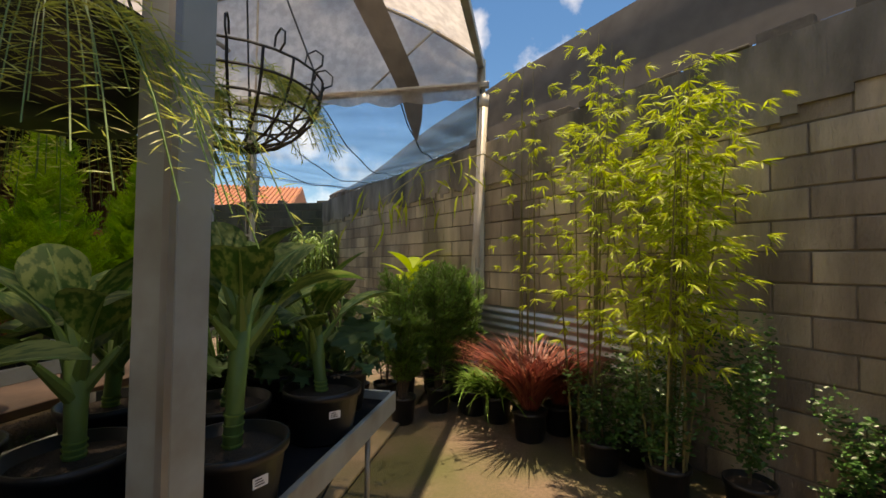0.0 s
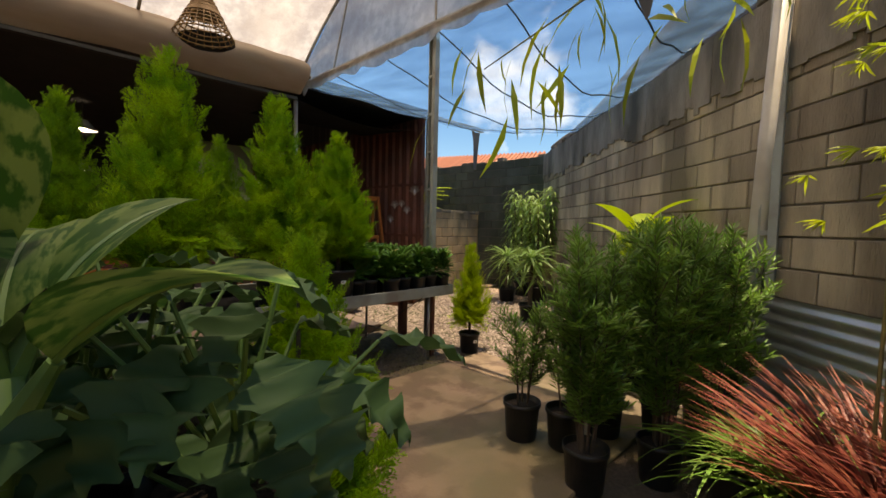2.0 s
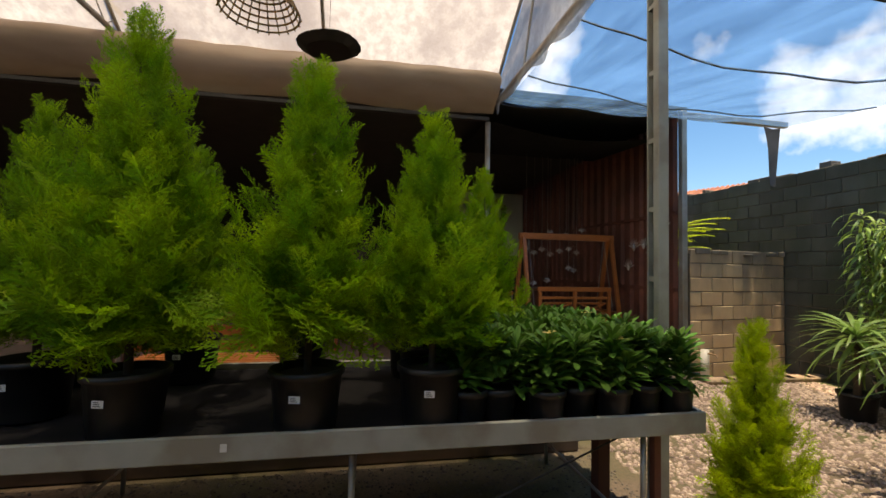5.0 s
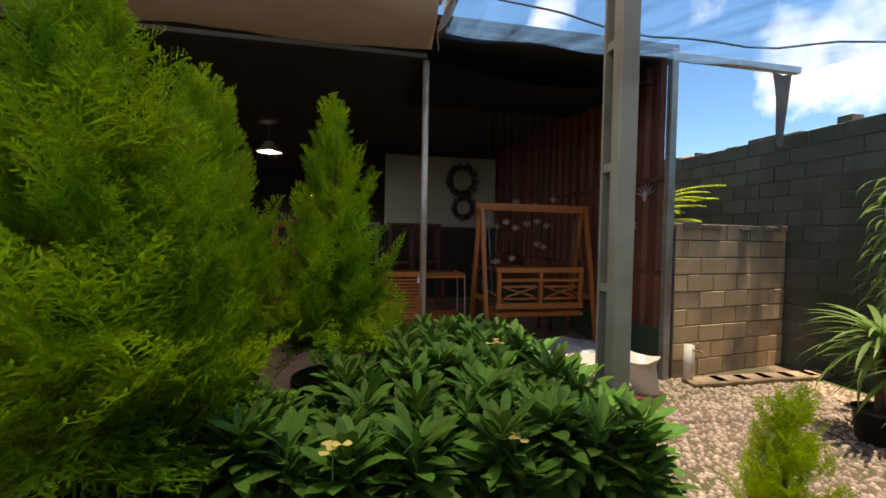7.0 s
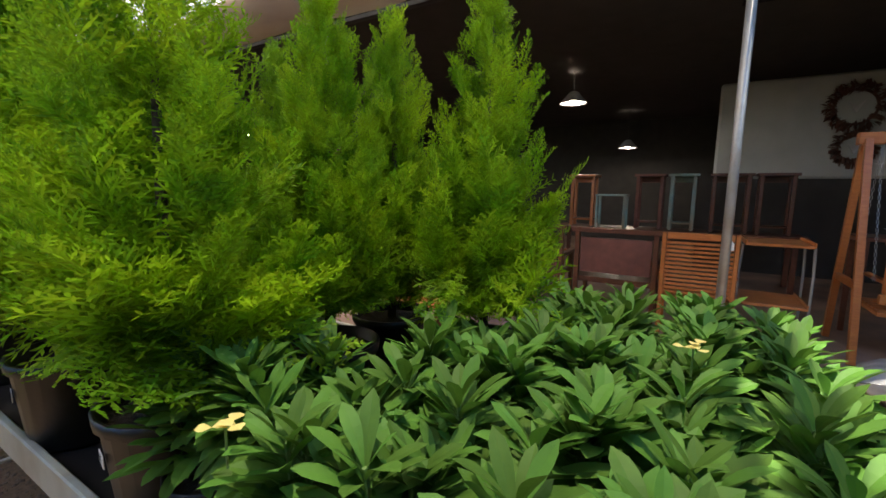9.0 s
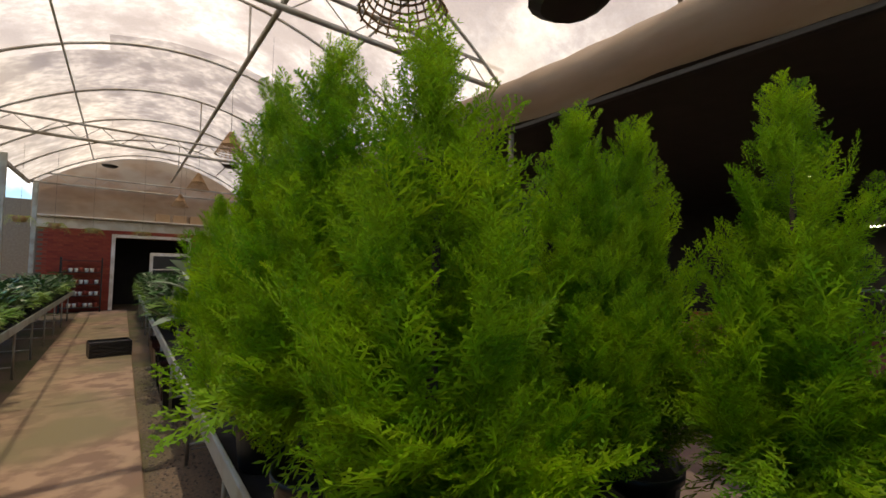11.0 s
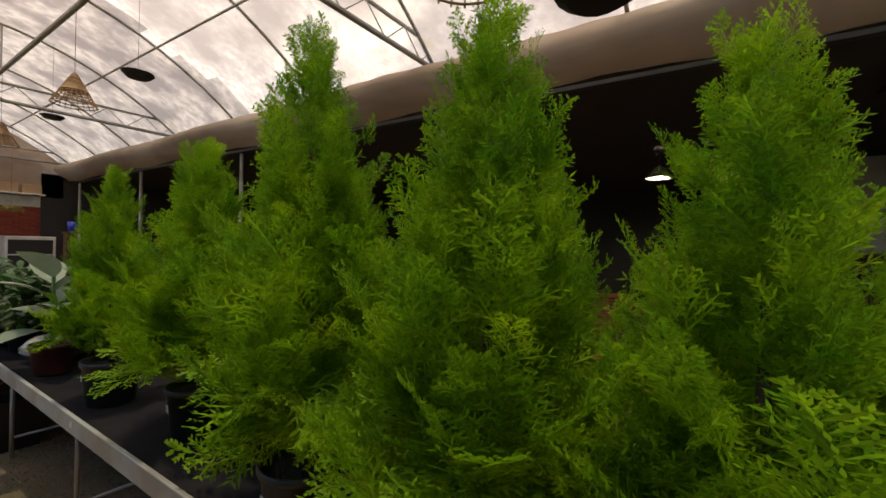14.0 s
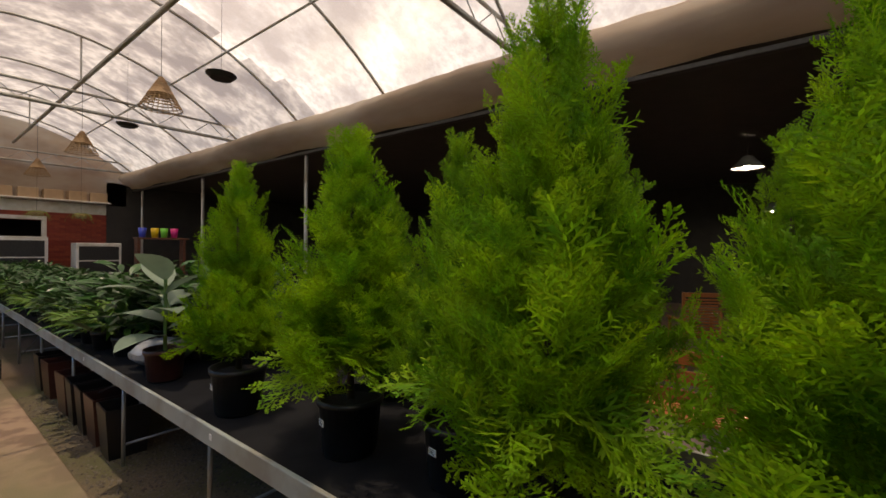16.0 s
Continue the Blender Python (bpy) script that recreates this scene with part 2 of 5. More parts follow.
# ---- mesh helpers ----
class Mesh:
    """Collects vertices and faces of one mesh."""
    def __init__(self):
        self.v, self.f = [], []
    def add(self, verts, faces, m=None):
        b = len(self.v)
        self.v += [tuple(m @ Vector(p)) for p in verts] if m is not None else [tuple(p) for p in verts]
        self.f += [tuple(i + b for i in q) for q in faces]
        return self
    def box(self, x0, y0, z0, x1, y1, z1, bev=0.0, m=None):
        if bev <= 0:
            v = [(x, y, z) for z in (z0, z1) for y in (y0, y1) for x in (x0, x1)]
            return self.add(v, [(0, 2, 3, 1), (4, 5, 7, 6), (0, 1, 5, 4), (2, 6, 7, 3), (0, 4, 6, 2), (1, 3, 7, 5)], m)
        b = bmesh.new()
        bmesh.ops.create_cube(b, size=1, matrix=Matrix.LocRotScale(((x0 + x1) / 2, (y0 + y1) / 2, (z0 + z1) / 2), None, (x1 - x0, y1 - y0, z1 - z0)))
        bmesh.ops.bevel(b, geom=b.edges[:], offset=bev, segments=1, affect='EDGES')
        b.verts.index_update()
        self.add([p.co for p in b.verts], [[p.index for p in q.verts] for q in b.faces], m)
        b.free()
        return self
    def tube(self, pts, r, n=8, caps=True, m=None):
        """A round bar along pts; r is one radius or one a point."""
        pts = [Vector(p) for p in pts]
        rs = r if isinstance(r, (list, tuple)) else [r] * len(pts)
        v, f = [], []
        for i, p in enumerate(pts):
            d = (pts[min(i + 1, len(pts) - 1)] - pts[max(i - 1, 0)]).normalized()
            a = d.orthogonal().normalized() if i == 0 else (a - d * a.dot(d)).normalized()
            c = d.cross(a)
            v += [p + (a * math.cos(6.2832 * k / n) + c * math.sin(6.2832 * k / n)) * rs[i] for k in range(n)]
        for i in range(len(pts) - 1):
            f += [(i * n + k, i * n + (k + 1) % n, (i + 1) * n + (k + 1) % n, (i + 1) * n + k) for k in range(n)]
        if caps:
            f += [tuple(range(n))[::-1], tuple(range(len(v) - n, len(v)))]
        return self.add(v, f, m)
    def lathe(self, prof, n=24, m=None, wob=0.0):
        v, f = [], []
        for r, z in prof:
            v += [(r * math.cos(6.2832 * k / n) * (1 + wob * math.sin(2 * 6.2832 * k / n)), r * math.sin(6.2832 * k / n), z) for k in range(n)]
        for i in range(len(prof) - 1):
            f += [(i * n + k, i * n + (k + 1) % n, (i + 1) * n + (k + 1) % n, (i + 1) * n + k) for k in range(n)]
        return self.add(v, f, m)

def data(name, ms, material, smooth=False):
    d = bpy.data.meshes.new(name)
    d.from_pydata(ms.v, [], ms.f)
    d.materials.append(material)
    if smooth:
        d.shade_smooth()
    d.update()
    return d

def part(name, ms, material, parent=None, label="", smooth=False, kind=""):
    ob = new(name, data(name, ms, material, smooth) if isinstance(ms, Mesh) else ms)
    if parent is not None:
        ob.parent = parent
    return tagged(ob, label=label, kind=kind)

def thing(name, label, category, group="", at=(0, 0, 0), rz=0):
    ob = new(name)
    ob.empty_display_size = 0.1
    ob.matrix_basis = pose(*at, 0, 0, rz)
    return tagged(ob, label, category, group)

def struct(name, ms, material, label, category, smooth=False):
    return tagged(part(name, ms, material, None, "", smooth), label, category, "", "structure")

rnd = random.Random(7)

# ---- ground, slabs ----
g = Mesh()
g.add([(-400, -400, 0), (400, -400, 0), (400, 400, 0), (-400, 400, 0)], [(0, 1, 2, 3)])
struct("ground", g, M_GROUND, "bare reddish gravel and dark soil ground", "ground")
s = Mesh()
s.box(-3.92, -11.9, 0.004, -2.75, 3.3, 0.03, 0.008).box(-3.93, 3.3, 0.004, -2.05, 6.28, 0.03, 0.008)
struct("pavement", s, M_CONC, "worn brown concrete aisle slab between the benches", "path")
s = Mesh()
s.box(-17.5, -11.9, 0.004, -5.45, 6.1, 0.10, 0.012).box(-17.5, 6.1, 0.004, -7.5, 8.58, 0.10, 0.012)
struct("floor", s, M_SHEDFLOOR, "reddish concrete slab floor of the open shed", "floor")
pb = Mesh()
def pebble(ms, x, y, r, z=0.0):
    a = rnd.random() * 3
    q = [(math.cos(a + k * 1.2566) * r * rnd.uniform(0.7, 1.1), math.sin(a + k * 1.2566) * r * rnd.uniform(0.7, 1.1)) for k in range(5)]
    ms.add([(x + u, y + w, z) for u, w in q] + [(x + u * .6, y + w * .6, z + r * .55) for u, w in q],
           [(k, (k + 1) % 5, 5 + (k + 1) % 5, 5 + k) for k in range(5)] + [(5, 6, 7, 8, 9)])
for k in range(17000):
    pebble(pb, rnd.uniform(-7.3, -2.0), rnd.uniform(6.3, 10.3), rnd.uniform(0.010, 0.027))
# Smaller, darker stones than the yard gravel, spread under the long bench.
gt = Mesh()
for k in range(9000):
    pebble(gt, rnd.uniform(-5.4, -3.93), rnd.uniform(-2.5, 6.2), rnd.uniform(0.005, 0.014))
tagged(part("grit", gt, M_GRIT), "dark grit and soil under the bench", "gravel", "", "stuff")
tagged(part("gravel", pb, M_PEBBLE), "loose reddish brown gravel over bare soil", "gravel", "", "stuff")

# ---- greenhouse frame and film ----
X0, X1, YEND, YFAR = -7.5, -1.5, 6.05, -11.3
def arch(x):
    d = x - (X0 + X1) / 2
    return 5.07 - 0.134 * d * d
HOOPS = [6.05 - 2.17 * k for k in range(9)]
film = Mesh()
nx, ny = 28, 64
for iy in range(ny + 1):
    y = YFAR - 0.6 + (YEND - YFAR + 0.6) * iy / ny
    ph = (6.05 - y) / 2.17 % 1.0
    sag = 0.03 * math.sin(math.pi * ph)
    for ix in range(nx + 1):
        x = X0 + (X1 - X0) * ix / nx
        film.v.append((x, y, arch(x) + 0.03 - sag + 0.006 * math.sin(7 * x + 3 * y)))
film.f = [(a * (nx + 1) + b, a * (nx + 1) + b + 1, (a + 1) * (nx + 1) + b + 1, (a + 1) * (nx + 1) + b) for a in range(ny) for b in range(nx)]
roof = struct("ceiling", film, M_FILM, "milky white translucent plastic film over an arched roof, grimy towards the far end", "roof", True)
roof.data.materials.append(M_FILMDIRT)
for q in roof.data.polygons:
    q.material_index = 1 if q.center.y < -2.3 + 1.6 * noise.noise(Vector((q.center.x * .8, q.center.y * .6, 0))) else 0
frame_thing = thing("greenhouse_frame", "grey galvanised steel hoops, trusses and purlins under the film", "roof frame")
tagged(frame_thing, kind="structure")
for y in HOOPS:
    part("hoop", Mesh().tube([(X0 + (X1 - X0) * k / 20, y, arch(X0 + (X1 - X0) * k / 20)) for k in range(21)], 0.021, 8), M_STEEL, frame_thing, smooth=True)
for y in (1.71, -4.8, -11.3):
    t = Mesh().tube([(X0, y, 3.86), (X1, y, 3.86)], 0.03, 8).tube([(X0, y - 0.02, 4.14), (X1, y - 0.02, 4.14)], 0.022, 8)
    for k in range(20):
        a, b = (3.87, 4.13) if k % 2 else (4.13, 3.87)
        t.tube([(X0 + 0.3 * k, y - .01, a), (X0 + 0.3 * k + 0.3, y - .01, b)], 0.007, 5)
    part("truss", t, M_STEEL, frame_thing, smooth=True)
part("purlin", Mesh().tube([(-4.93, YFAR, 4.3), (-4.93, YEND, 4.3)], 0.032, 8), M_STEEL, frame_thing, smooth=True)
for x in (-6.2, -2.9):
    part("purlin", Mesh().tube([(x, YFAR, arch(x) - 0.03), (x, YEND, arch(x) - 0.03)], 0.016, 8), M_STEEL, frame_thing, smooth=True)
for y in HOOPS[1:-1:2]:
    part("strut", Mesh().tube([(-4.93, y, 4.3), (-4.93, y, arch(-4.93))], 0.014, 6), M_STEEL, frame_thing)
part("end_beam", Mesh().box(X0, YEND - .03, 3.53, X1 + .1, YEND + .03, 3.6, 0.006), M_STEEL, frame_thing)
part("eave_beam", Mesh().box(X1 - .04, YFAR, 3.78, X1 + .04, YEND + 0.03, 3.86, 0.006), M_STEEL, frame_thing)
part("eave_beam", Mesh().box(X0 - .04, YFAR, 3.30, X0 + .04, 5.93, 3.35, 0.006), M_DARKSTEEL, frame_thing)
for (xa, za, xb, zb) in ((-2.9, 3.6, -2.0, 4.35), (-6.6, 3.6, -6.2, 4.6), (-4.5, 3.6, -4.5, 5.05)):
    part("end_brace", Mesh().tube([(xa, YEND, za), (xb, YEND, zb)], 0.014, 6), M_STEEL, frame_thing)

# hanging scalloped hem of film under the end beam
hem = Mesh()
for k in range(101):
    x = X0 + 6.0 * k / 100
    hem.v += [(x, YEND - .035, 3.57), (x, YEND + .03 * math.sin(9 * x) - .035, 3.44 - 0.05 * abs(math.sin(6.5 * x)) - 0.03 * math.sin(2.1 * x))]
hem.f = [(2 * k, 2 * k + 1, 2 * k + 3, 2 * k + 2) for k in range(100)]
struct("trim_hem", hem, M_FILM, "ragged hem of white film hanging from the end beam", "plastic sheet", True)

# film panel closing the arch above the end beam
gp = Mesh()
for k in range(41):
    x = X0 + (X1 - X0) * k / 40
    for j in range(7):
        gp.v.append((x, YEND + .034 + .012 * math.sin(5 * x + 2 * j), 3.59 + (arch(x) + .02 - 3.59) * j / 6))
gp.f = [(7 * k + j, 7 * k + 7 + j, 7 * k + 8 + j, 7 * k + 1 + j) for k in range(40) for j in range(6)]
struct("wall_film_end", gp, M_FILM, "milky white film panel over the arched greenhouse end", "plastic sheet", True)

# sagging valance along the shed
val = Mesh()
rows = 9
for k in range(121):
    y = 5.97 - (5.97 - YFAR) * k / 120
    for r in range(rows):
        u = r / (rows - 1)
        z = 3.93 - 0.56 * u - 0.02 * math.sin(2.9 * y) * u
        x = -7.47 + 0.34 * math.sin(math.pi * min(1, u * 1.05)) * (1 + 0.25 * math.sin(1.45 * y + u)) + 0.012 * math.sin(11 * y + 5 * u)
        val.v.append((x, y, z))
val.f = [(a * rows + b, a * rows + b + 1, (a + 1) * rows + b + 1, (a + 1) * rows + b) for a in range(120) for b in range(rows - 1)]
struct("trim_valance", val, M_VALANCE, "brown stained plastic sheet bulging along the gutter", "plastic sheet", True)

# ---- posts ----
def lattice_post(name, x, y, h, w=0.15, d=0.07, label=""):
    """Two flanges joined by short rungs."""
    t = thing(name, label, "post", at=(x, y, 0))
    tagged(t, kind="structure")
    part("flange", Mesh().box(-w / 2, -d / 2, 0, -w / 2 + .012, d / 2, h), M_PAINT, t)
    part("flange", Mesh().box(w / 2 - .05, -d / 2, 0, w / 2, d / 2, h, 0.004), M_PAINT, t)
    part("web", Mesh().box(-w / 2 + .012, d / 2 - .008, 0, w / 2 - .05, d / 2 - .003, h), M_DARKSTEEL, t)
    for k in range(int(h / 0.42) + 1):
        part("rung", Mesh().box(-w / 2 + .012, -d / 2 + .004, .1 + k * .42, w / 2 - .05, d / 2 - .01, .13 + k * .42), M_PAINT, t)
    return t
lattice_post("post_1", -4.60, 6.14, 3.6, 0.105, 0.07, label="grey painted lattice steel post at the bench end")
lattice_post("post_2", -1.5, 6.12, 3.9, 0.10, 0.06, label="grey lattice steel post beside the block wall")
p = thing("post_3", "grey square steel post at the bench edge", "post", at=(-1.655, 1.87, 0))
tagged(p, kind="structure")
part("shaft", Mesh().box(-.05, -.05, 0, .05, .05, 3.8, 0.006), M_PAINT, p)
part("lip", Mesh().box(.036, -.066, 0, .052, -.05, 3.8), M_STEEL, p)
for k, y in enumerate((5.93, 1.82, -2.47, -6.58, -10.6)):
    p = thing("post_%d" % (4 + k), "slim pale steel pole under the gutter", "post", at=(-7.53, y, 0.10))
    tagged(p, kind="structure")
    part("shaft", Mesh().tube([(0, 0, 0), (0, 0, 3.2)], 0.034, 12), M_STEEL, p, smooth=True)
    part("base_plate", Mesh().box(-.07, -.07, 0, .07, .07, .012), M_STEEL, p)
for k, y in enumerate((-2.6, -6.9, -11.0)):
    p = thing("post_%d" % (10 + k), "grey square steel post at the bench edge", "post", at=(-1.69, y, 0))
    tagged(p, kind="structure")
    part("shaft", Mesh().box(-.05, -.05, 0, .05, .05, 3.8, 0.005), M_PAINT, p)

# ---- block walls ----
def block_wall(name, a, b, h, material, label, thick=0.19, course=0.193, length=0.393, band=0.0):
    """Mortar core with separate blocks set proud on the seen face."""
    a, b = Vector((*a, 0)), Vector((*b, 0))
    L = (b - a).length
    ang = math.degrees(math.atan2(b.y - a.y, b.x - a.x))
    w = thing(name, label, "wall", at=(a.x, a.y, 0), rz=ang)
    tagged(w, kind="structure")
    part("core", Mesh().box(0, -thick / 2 + .012, 0, L, thick / 2 - .012, h), M_MORTAR, w)
    meshes = {}
    rest = Mesh()
    n = 0
    r = random.Random(len(name) + int(L * 10))
    for c in range(int(h / course + .5)):
        x = -length / 2 if c % 2 else 0.0
        while x < L - 0.02:
            x0, x1 = max(0, x), min(L, x + length)
            x += length
            key = (round(x1 - x0, 2), r.randrange(3))
            z = c * course
            top = min(course - .012, h - z)
            if key not in meshes:
                j = Mesh().box(0, -thick / 2, 0.0, x1 - x0 - .012, thick / 2, course - .012, 0.005)
                meshes[key] = data("block", j, material)
            ob = part("block", meshes[key], None, w)
            ob.matrix_basis = pose(x0 + .006, r.uniform(-.004, .004), z + .006, r.uniform(-.4, .4), 0, r.uniform(-.3, .3))
            n += 1
    cp = Mesh()
    x = 0.0
    while x < L:
        e = min(L, x + r.uniform(.07, .32))
        cp.box(x, -thick / 2 - r.uniform(-.04, .03), h, e - r.uniform(0, .03), thick / 2 + .004, h + r.choice((.006, .02, .035, .06, .085)) * r.uniform(.6, 1.1), 0.004)
        x = e
    part("coping", cp, M_MORTAR, w, "crumbling mortar bed on top")
    if band:
        bd = Mesh()
        x = 0.0
        while x < L:
            e = min(L, x + r.uniform(.05, .16))
            lo = h - band + .14 * noise.noise(Vector((x * 1.3, 3, 0))) + r.uniform(-.05, .05)
            bd.box(x, -thick / 2 - .014 - .006 * r.random(), lo, e, -thick / 2 + .02, h - .012 * r.random(), 0)
            x = e
        part("render_band", bd, M_PLASTER, w, "dark weathered render flaking from the wall top")
    return w

# ---- plant generators ----
def frond(seed, n=10, L=0.30):
    """A flat feathery conifer spray along +x, with side twigs and scale tips."""
    r = random.Random(seed)
    ms = Mesh()
    def sliver(p, q, w):
        p, q = Vector(p), Vector(q)
        d = (q - p)
        s = Vector((-d.y, d.x, r.uniform(-.4, .4) * d.length)).normalized() * w
        m = p + d * 0.45
        ms.add([p, m + s, q, m - s], [(0, 1, 2, 3)])
    bend = r.uniform(-.25, .1)
    ax = lambda u: Vector((L * u, L * 0.12 * math.sin(3 * u + seed), L * bend * u * u))
    for k in range(n):
        sliver(ax(k / n), ax((k + 1) / n), 0.0045)
        u = (k + .6) / n
        for sd in (-1, 1):
            ln = L * (0.46 * (1 - u) ** 0.8 + 0.09) * r.uniform(.75, 1.15)
            a = sd * r.uniform(.55, .9)
            p = ax(u)
            e = p + Vector((math.cos(a) * ln, math.sin(a) * ln, r.uniform(-.12, .22) * ln))
            sliver(p, e, 0.0050)
            for j in range(3):
                w = (j + 1.1) / 3.6
                for s2 in (-1, 1):
                    b = a + s2 * r.uniform(.5, .85)
                    l2 = ln * r.uniform(.28, .42) * (1.15 - w * .5)
                    m = p.lerp(e, w)
                    sliver(m, m + Vector((math.cos(b) * l2, math.sin(b) * l2, r.uniform(-.3, .3) * l2)), 0.0044)
    return ms
FRONDS = [frond(k) for k in range(5)]

def to_axis(p, d, roll, s=1.0):
    x = Vector(d).normalized()
    y = Vector((0, 0, 1)).cross(x)
    y = y.normalized() if y.length > 1e-3 else Vector((0, 1, 0))
    z = x.cross(y)
    m = Matrix((x * s, y * s, z * s)).transposed().to_4x4()
    return Matrix.Translation(p) @ m @ Matrix.Rotation(roll, 4, 'X')

def joined(items):
    """Numpy join of (Mesh of quads, matrix) pairs; quick for many small pieces."""
    vs, fs, base = [], [], 0
    cache = {}
    for ms, m in items:
        if id(ms) not in cache:
            cache[id(ms)] = (np.array([tuple(p) for p in ms.v]), np.array(ms.f))
        v, f = cache[id(ms)]
        a = np.array(m)
        vs.append(v @ a[:3, :3].T + a[:3, 3])
        fs.append(f + base)
        base += len(v)
    out = Mesh()
    out.v, out.f = np.concatenate(vs).tolist(), np.concatenate(fs).tolist()
    return out

def conifer_crown(seed, h, rad, count, loose=0.0):
    """Feathery crown from z=0 to h: rising limbs hung with sprays, a few drooping low, thin spires on top."""
    r = random.Random(seed)
    items = []
    def env(u):
        return max(0.0, 1 - u) ** 0.8 * (0.45 + 0.55 * min(1, u / 0.26))
    nb = 125
    for b in range(nb):
        u0 = .05 + ((b + r.random()) / nb) ** 1.1 * 0.9
        a = b * 2.399 + r.uniform(-.5, .5)
        L = rad * env(u0) * r.choice((.55, .7, .82, .92, 1.0, 1.2 + .1 * loose))
        rise = .75 + 1.5 * u0 + r.uniform(-.3, .4)
        if u0 < .16 and r.random() < .55:
            rise = r.uniform(-.5, .05)
        def at(s):
            return Vector((math.cos(a) * L * s, math.sin(a) * L * s, max(.01, u0 * h - L * rise * (1.1 - s * .6 - s * s * .5))))
        nf = max(3, int(count / nb * (.45 + .95 * env(u0))))
        for k in range(nf):
            s = 1.0 if k == 0 else r.uniform(.22, 1.0) ** .8
            t = (at(s + .05) - at(s - .05)).normalized()
            yaw = 0 if k == 0 else r.uniform(.25, .95) * (1 if k % 2 else -1)
            d = Matrix.Rotation(yaw, 3, 'Z') @ t + Vector((0, 0, r.uniform(-.15, .6)))
            ln = r.uniform(.34, .64) * (1 - .62 * u0) * (1.15 if k == 0 else 1)
            items.append((FRONDS[r.randrange(5)], to_axis(at(s) - d.normalized() * .13 * ln, d, r.uniform(-.9, .9), ln)))
    for k in range(5 + int(loose * 3)):
        a, q = (0, 0) if k == 0 else (k * 2.4 + r.random(), r.uniform(.25, .6))
        zt = 1.0 if k == 0 else r.uniform(.62, .88)
        c = Vector((math.cos(a) * rad * q * .5, math.sin(a) * rad * q * .5, 0))
        for j in range(9):
            z = zt - .026 * j
            e = j * 2.4
            items.append((FRONDS[r.randrange(5)], to_axis(c + Vector((0, 0, z * h - .10)), (math.cos(e) * (.08 + .05 * j), math.sin(e) * (.08 + .05 * j), 1), r.uniform(-3, 3), r.uniform(.2, .34))))
    out = joined(items)
    k = h / max(p[2] for p in out.v)
    out.v = [(p[0], p[1], p[2] * k) for p in out.v]
    return out

def pot_parts(t, r, h, taper=0.8, label="", tag=False, m=None):
    m = m or M_BLACKPOT
    part("pot", Mesh().lathe([(0, 0.001), (r * taper, 0), (r * taper + .004, .01), (r * .97, h - .03), (r * 1.04, h - .028), (r * 1.05, h), (r * .99, h), (r * .95, h - .05), (0, h - .05)], 22), m, t, label, True)
    part("soil", Mesh().lathe([(r * .95, h - .035), (r * .6, h - .028), (0, h - .02)], 14), M_SOIL, t, "", True)
    if tag:
        a = tag
        lb = part("price_tag", Mesh().box(-.022, -.001, -.014, .022, .001, .014, 0), M_LABEL, t, "white price label")
        lb.matrix_basis = pose(math.cos(a) * r * .96, math.sin(a) * r * .96, h * .62, 0, 0, math.degrees(a) + 90)
        pr = Mesh()
        for k in range(3):
            pr.box(-.016, -.0016, -.008 + k * .007, .012 - .004 * k, -.001, -.005 + k * .007)
        q = part("print", pr, M_BLACKINK, lb)

CROWNS = {}
def cypress(x, y, z, top, rad, kind=0, mt=None, label="", pot=(0.15, 0.26), seed=1, tag=-0.2, count=820):
    t = thing("potted_cypress", label or "bright green cypress in a black plastic nursery pot", "potted tree", "cypresses on the bench", (x, y, z), seed * 77)
    h = top - z
    pot_parts(t, pot[0], pot[1], tag=tag - radians(seed * 77))
    part("trunk", Mesh().tube([(0, 0, pot[1] - .05), (.01, 0, h * .5), (0.01, .01, h * .93)], [.018, .012, .003], 7), M_BARK, t, "", True)
    key = (kind, mt.name if mt else "")
    if key not in CROWNS:
        CROWNS[key] = data("crown", conifer_crown(31 + kind, 1.0, 0.24, count, kind * .5), mt or M_CYP)
    c = part("crown", CROWNS[key], None, t)
    ch = h - pot[1] - .07
    c.matrix_basis = Matrix.Translation((0, 0, pot[1] + .07)) @ Matrix.Diagonal((rad / .24, rad / .24, ch, 1))
    return t

def leaf(L, W, seg=5, fold=0.25, droop=0.5, tipw=0.5, up=0.0, blunt=0.8):
    """A leaf blade along +x, folded at the midrib, drooping to its tip; widest at tipw."""
    ms = Mesh()
    z = x = 0.0
    ang = up
    for k in range(seg + 1):
        u = k / seg
        w = W / 2 * (math.sin(math.pi * min(1, (u ** (math.log(.5) / math.log(tipw))))) ** blunt if 0 < u < 1 else 0.03)
        ms.v += [(x, -w, z + w * fold), (x, 0, z), (x, w, z + w * fold)]
        ang -= droop / seg
        x += math.cos(ang) * L / seg
        z += math.sin(ang) * L / seg
    for k in range(seg):
        a, b = 3 * k, 3 * k + 3
        ms.f += [(a, b, b + 1, a + 1), (a + 1, b + 1, b + 2, a + 2)]
    return ms

